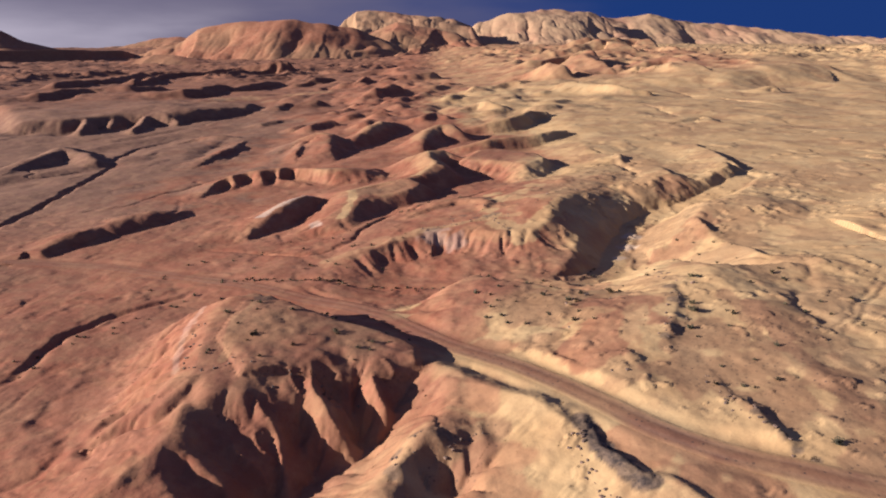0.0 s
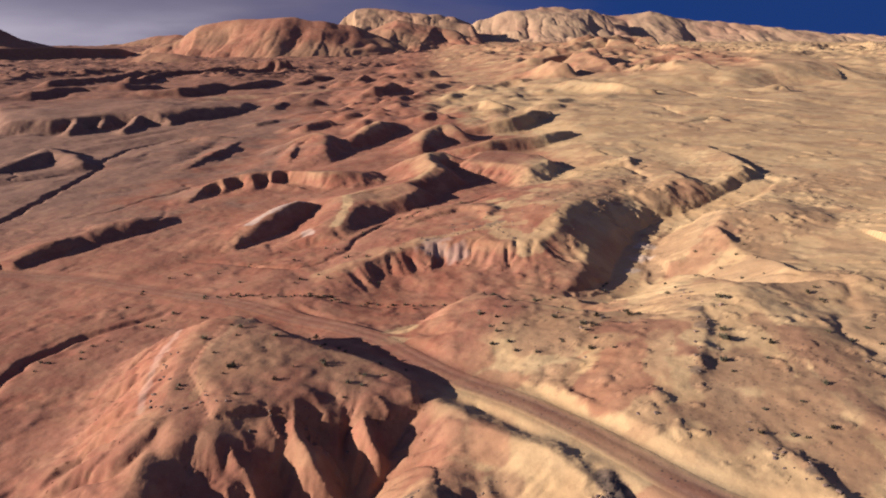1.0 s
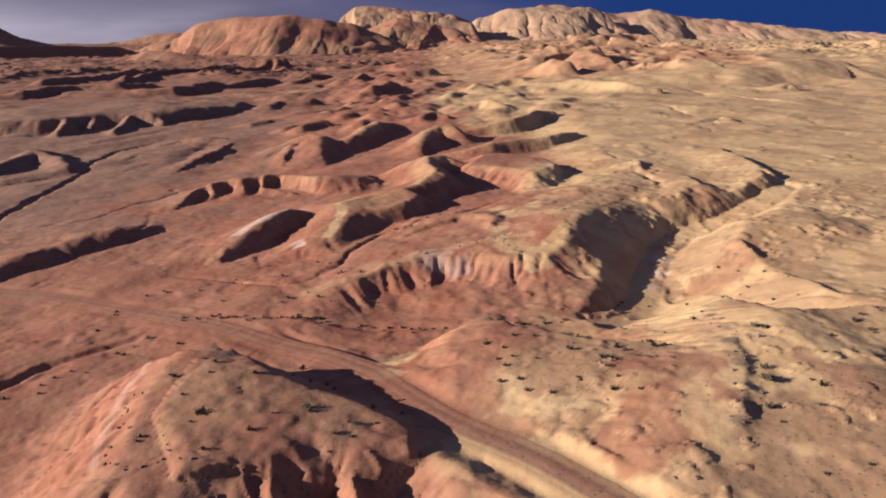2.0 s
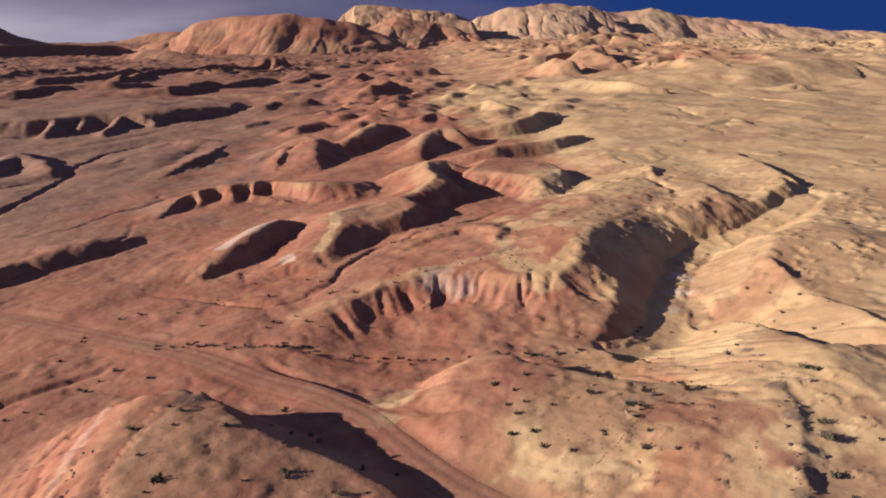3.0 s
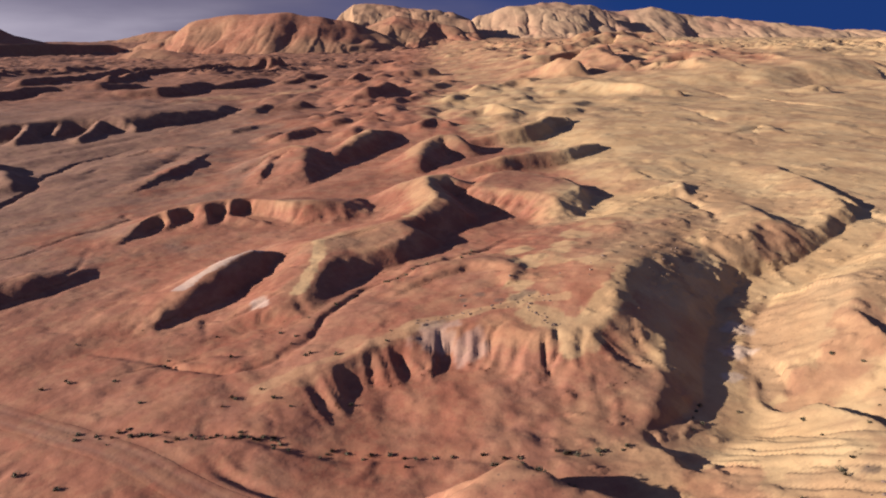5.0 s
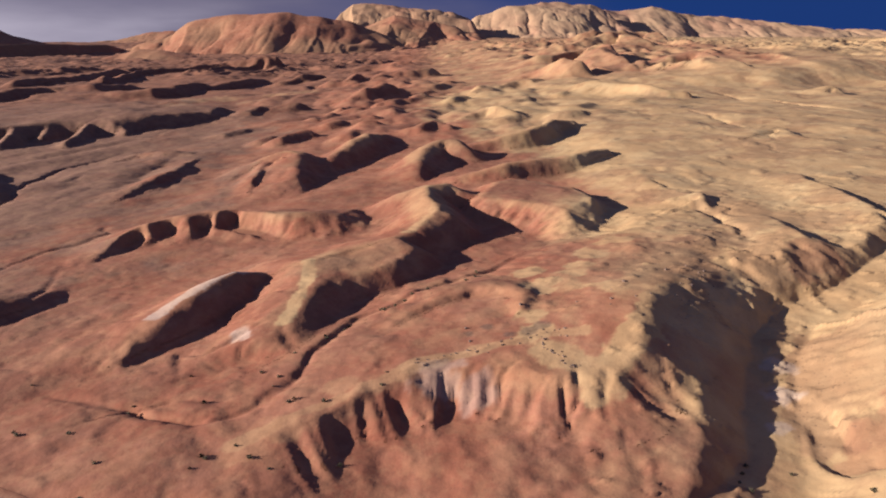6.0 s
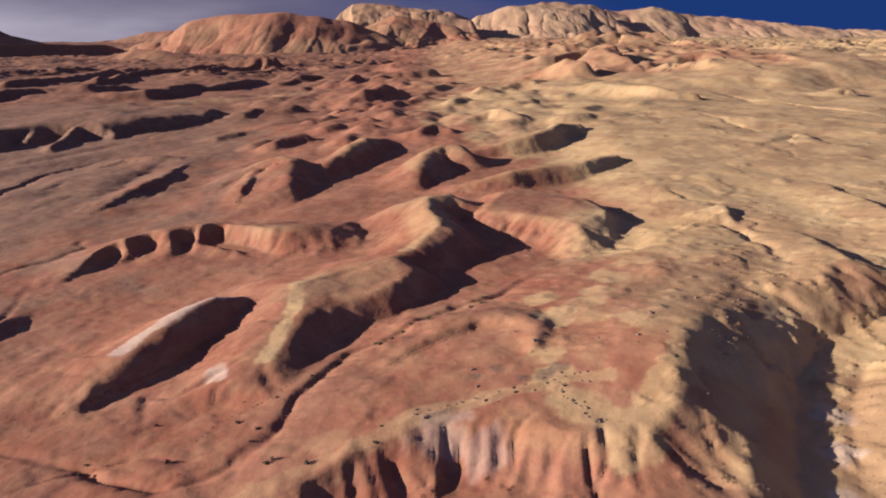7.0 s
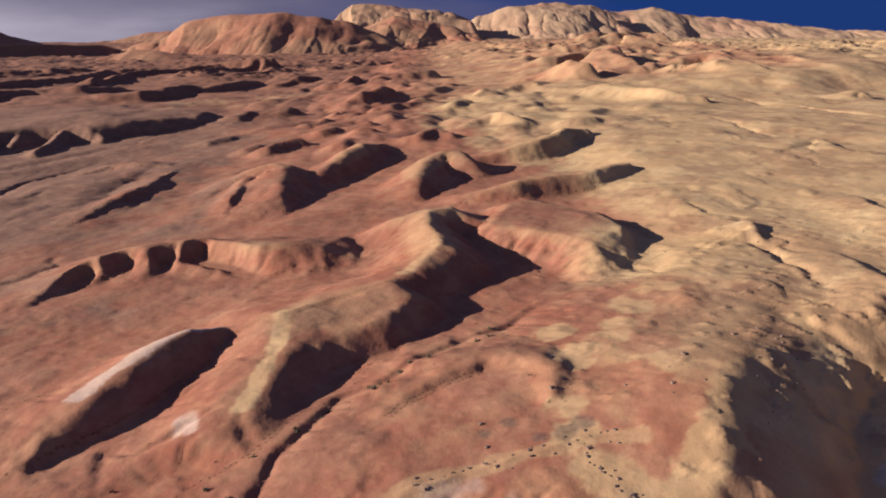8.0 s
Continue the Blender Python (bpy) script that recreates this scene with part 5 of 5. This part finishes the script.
def boulder_mesh(seed):
    """A blocky stone about a metre across, sunk a little."""
    bm = bmesh.new()
    bmesh.ops.create_icosphere(bm, subdivisions=2, radius=0.5)
    tilt = Euler((seed * 1.3, seed * 0.7, seed * 2.1)).to_matrix()
    for v in bm.verts:
        p = tilt @ v.co
        p = Vector([math.copysign(min(abs(c), 0.36), c) for c in p])
        p *= 1 + 0.45 * noise.noise(p * 2.2 + Vector((seed * 5.1, 0, 0)))
        v.co = Vector((p.x * 1.25, p.y * 0.85, p.z * 0.75 + 0.18))
    return bm


def make_boulder(seed):
    me = bpy.data.meshes.new("boulder")
    bm = boulder_mesh(seed)
    bm.to_mesh(me)
    bm.free()
    me.materials.append(STONE)
    return tagged(new("boulder", me), "dark blocky stone lying on bare earth", "boulder", "scattered stones")


def make_shrub(seed):
    """A low dry desert shrub: a fan of twigs with small leaf sprays."""
    r = random.Random(seed)
    shrub = tagged(new("shrub"), "low dark dry shrub rooted in bare earth", "shrub", "desert shrubs")
    twigs, leaves = bmesh.new(), bmesh.new()
    for _ in range(15):
        a, lean, long = r.uniform(0, 6.28), r.uniform(0.15, 0.95), r.uniform(0.4, 0.75)
        way = Vector((math.cos(a) * math.sin(lean), math.sin(a) * math.sin(lean), math.cos(lean)))
        side = way.orthogonal().normalized()
        foot = [twigs.verts.new(Matrix.Rotation(k * 2.094, 3, way) @ side * 0.018 - way * 0.05) for k in range(3)]
        tip = twigs.verts.new(way * long)
        for k in range(3):
            twigs.faces.new((foot[k], foot[(k + 1) % 3], tip))
        for _ in range(20):
            c = way * long * r.uniform(0.35, 1.05) + Vector((r.gauss(0, 0.07), r.gauss(0, 0.07), r.gauss(0, 0.05)))
            c.z = max(c.z, 0.03)
            u = Vector((r.gauss(0, 1), r.gauss(0, 1), r.gauss(0, 0.6))).normalized() * r.uniform(0.05, 0.1)
            w = u.orthogonal().normalized() * r.uniform(0.03, 0.06)
            leaves.faces.new([leaves.verts.new(c + d) for d in (u, w, -u, -w)])
    part("twigs", twigs, TWIG, shrub)
    part("foliage", leaves, LEAF, shrub)
    return shrub


def strew(kinds, places, smallest, largest):
    """Copies of a few kinds set down on the land; the kinds themselves take the first places."""
    p = np.array(places, float)
    z = land(p[:, :1].copy(), p[:, 1:].copy())[:, 0]
    for k, ((x, y), h) in enumerate(zip(p, z)):
        s = rng.uniform(smallest, largest)
        m = Matrix.Translation((x, y, h - 0.04 * s)) @ Matrix.Rotation(rng.uniform(0, 6.28), 4, "Z") @ Matrix.Diagonal((s, s * rng.uniform(0.8, 1.1), s * rng.uniform(0.7, 1.0), 1))
        if k < len(kinds):
            kinds[k].matrix_basis = m
        else:
            src = kinds[k % len(kinds)]
            ob = copy_thing(src, Matrix())
            ob.matrix_basis = m


def along(line, count, spread):
    p = smooth_line(line, 0.5)
    return [(p[i][0] + rng.gauss(0, spread), p[i][1] + rng.gauss(0, spread)) for i in (rng.randrange(len(p)) for _ in range(count))]


def over(x0, x1, y0, y1, count):
    return [(rng.uniform(x0, x1), rng.uniform(y0, y1)) for _ in range(count)]


big_stones = [(18.1, 93.8), (23.9, 90.8), (20.0, 87.4), (39.2, 88.7), (26.8, 88.4), (9.3, 104.5), (7.2, 97.5), (12.9, 152.1), (4.7, 147.6), (5.0, 143.6), (41.5, 163.1), (43.8, 161.3), (37.6, 161.6), (39.4, 155.4), (29.2, 156.0), (22.5, 65.2), (20.8, 65.7), (48.2, 72.3), (40.9, 90.9), (34.0, 77.4), (18.9, 79.9), (13.2, 52.5)]
stones = (along([(14.7, 55.9), (14.3, 48.6), (16.7, 43.7), (20.5, 41.5)], 45, 0.3)
          + along([(-27.0, 95.0), (-21.0, 96.0), (-15.0, 93.0)], 26, 1.6)
          + along([(38.4, 101.4), (34.5, 83.7), (31.4, 76.4), (28.8, 71.1)], 34, 0.8)
          + along([(30.6, 65.0), (30.9, 57.3), (31.9, 54.1), (32.8, 48.3)], 24, 0.8)
          + along([(-31.0, 71.0), (-25.0, 71.0), (-18.0, 70.5), (-11.0, 70.0), (-4.0, 69.5)], 22, 0.9)
          + along([(-33.0, 83.0), (-31.0, 71.0)], 14, 0.5)
          + along([(-4.0, 54.0), (-2.6, 56.5), (1.4, 55.6), (5.0, 57.7)], 16, 0.6)
          + along([(24.0, 151.0), (34.0, 150.0), (46.0, 158.0)], 26, 2.6)
          + along([(-2.9, 138.0), (2.5, 140.1), (8.5, 141.6), (15.2, 143.2), (19.8, 142.6)], 34, 0.6)
          + along([(14.5, 142.0), (16.4, 136.5), (18.4, 132.9)], 20, 0.6))
# the first row stands in for dark stones and eroded edges along the bluff wash
shrubs = (along([(-42.4, 118.5), (-23.2, 117.0), (-11.8, 114.8), (6.1, 112.4), (23.8, 112.6)], 64, 0.5)
          # row behind flat_knoll, thickened with added shrubs to darken its band of shade
          + along([(9.0, 105.0), (13.0, 102.5), (19.0, 99.5), (25.8, 95.4), (29.8, 91.6)], 44, 0.6)
          + over(-30, -3, 72, 90, 26) + over(8, 30, 80, 98, 22) + over(30, 62, 58, 128, 52)
          + along([(-60.0, 82.0), (-59.0, 91.0), (-53.0, 98.0), (-44.0, 110.0)], 16, 1.0)
          + along([(-20.0, 136.0), (-16.6, 148.0), (-8.0, 159.0), (11.0, 176.0)], 18, 1.4)
          + over(-60, -5, 108, 145, 30))
broad_shrubs = [(23.2, 91.8), (17.4, 91.9), (20.6, 89.1), (27.8, 91.6), (40.0, 91.7), (36.5, 82.0), (35.3, 79.4), (-29.7, 86.3), (19.9, 81.6), (7.1, 96.0), (33.6, 74.9), (-23.7, 78.0), (-17.6, 98.7), (40.9, 90.8), (35.7, 79.3), (40.5, 77.9), (53.3, 93.0), (37.0, 49.3)]
strew([make_boulder(k) for k in range(5)], big_stones, 0.4, 0.8)
strew([make_boulder(k) for k in range(5, 11)], stones, 0.16, 0.46)
strew([make_shrub(k) for k in range(4)], shrubs, 0.4, 0.85)
strew([make_shrub(k) for k in range(4, 7)], broad_shrubs, 0.95, 1.3)
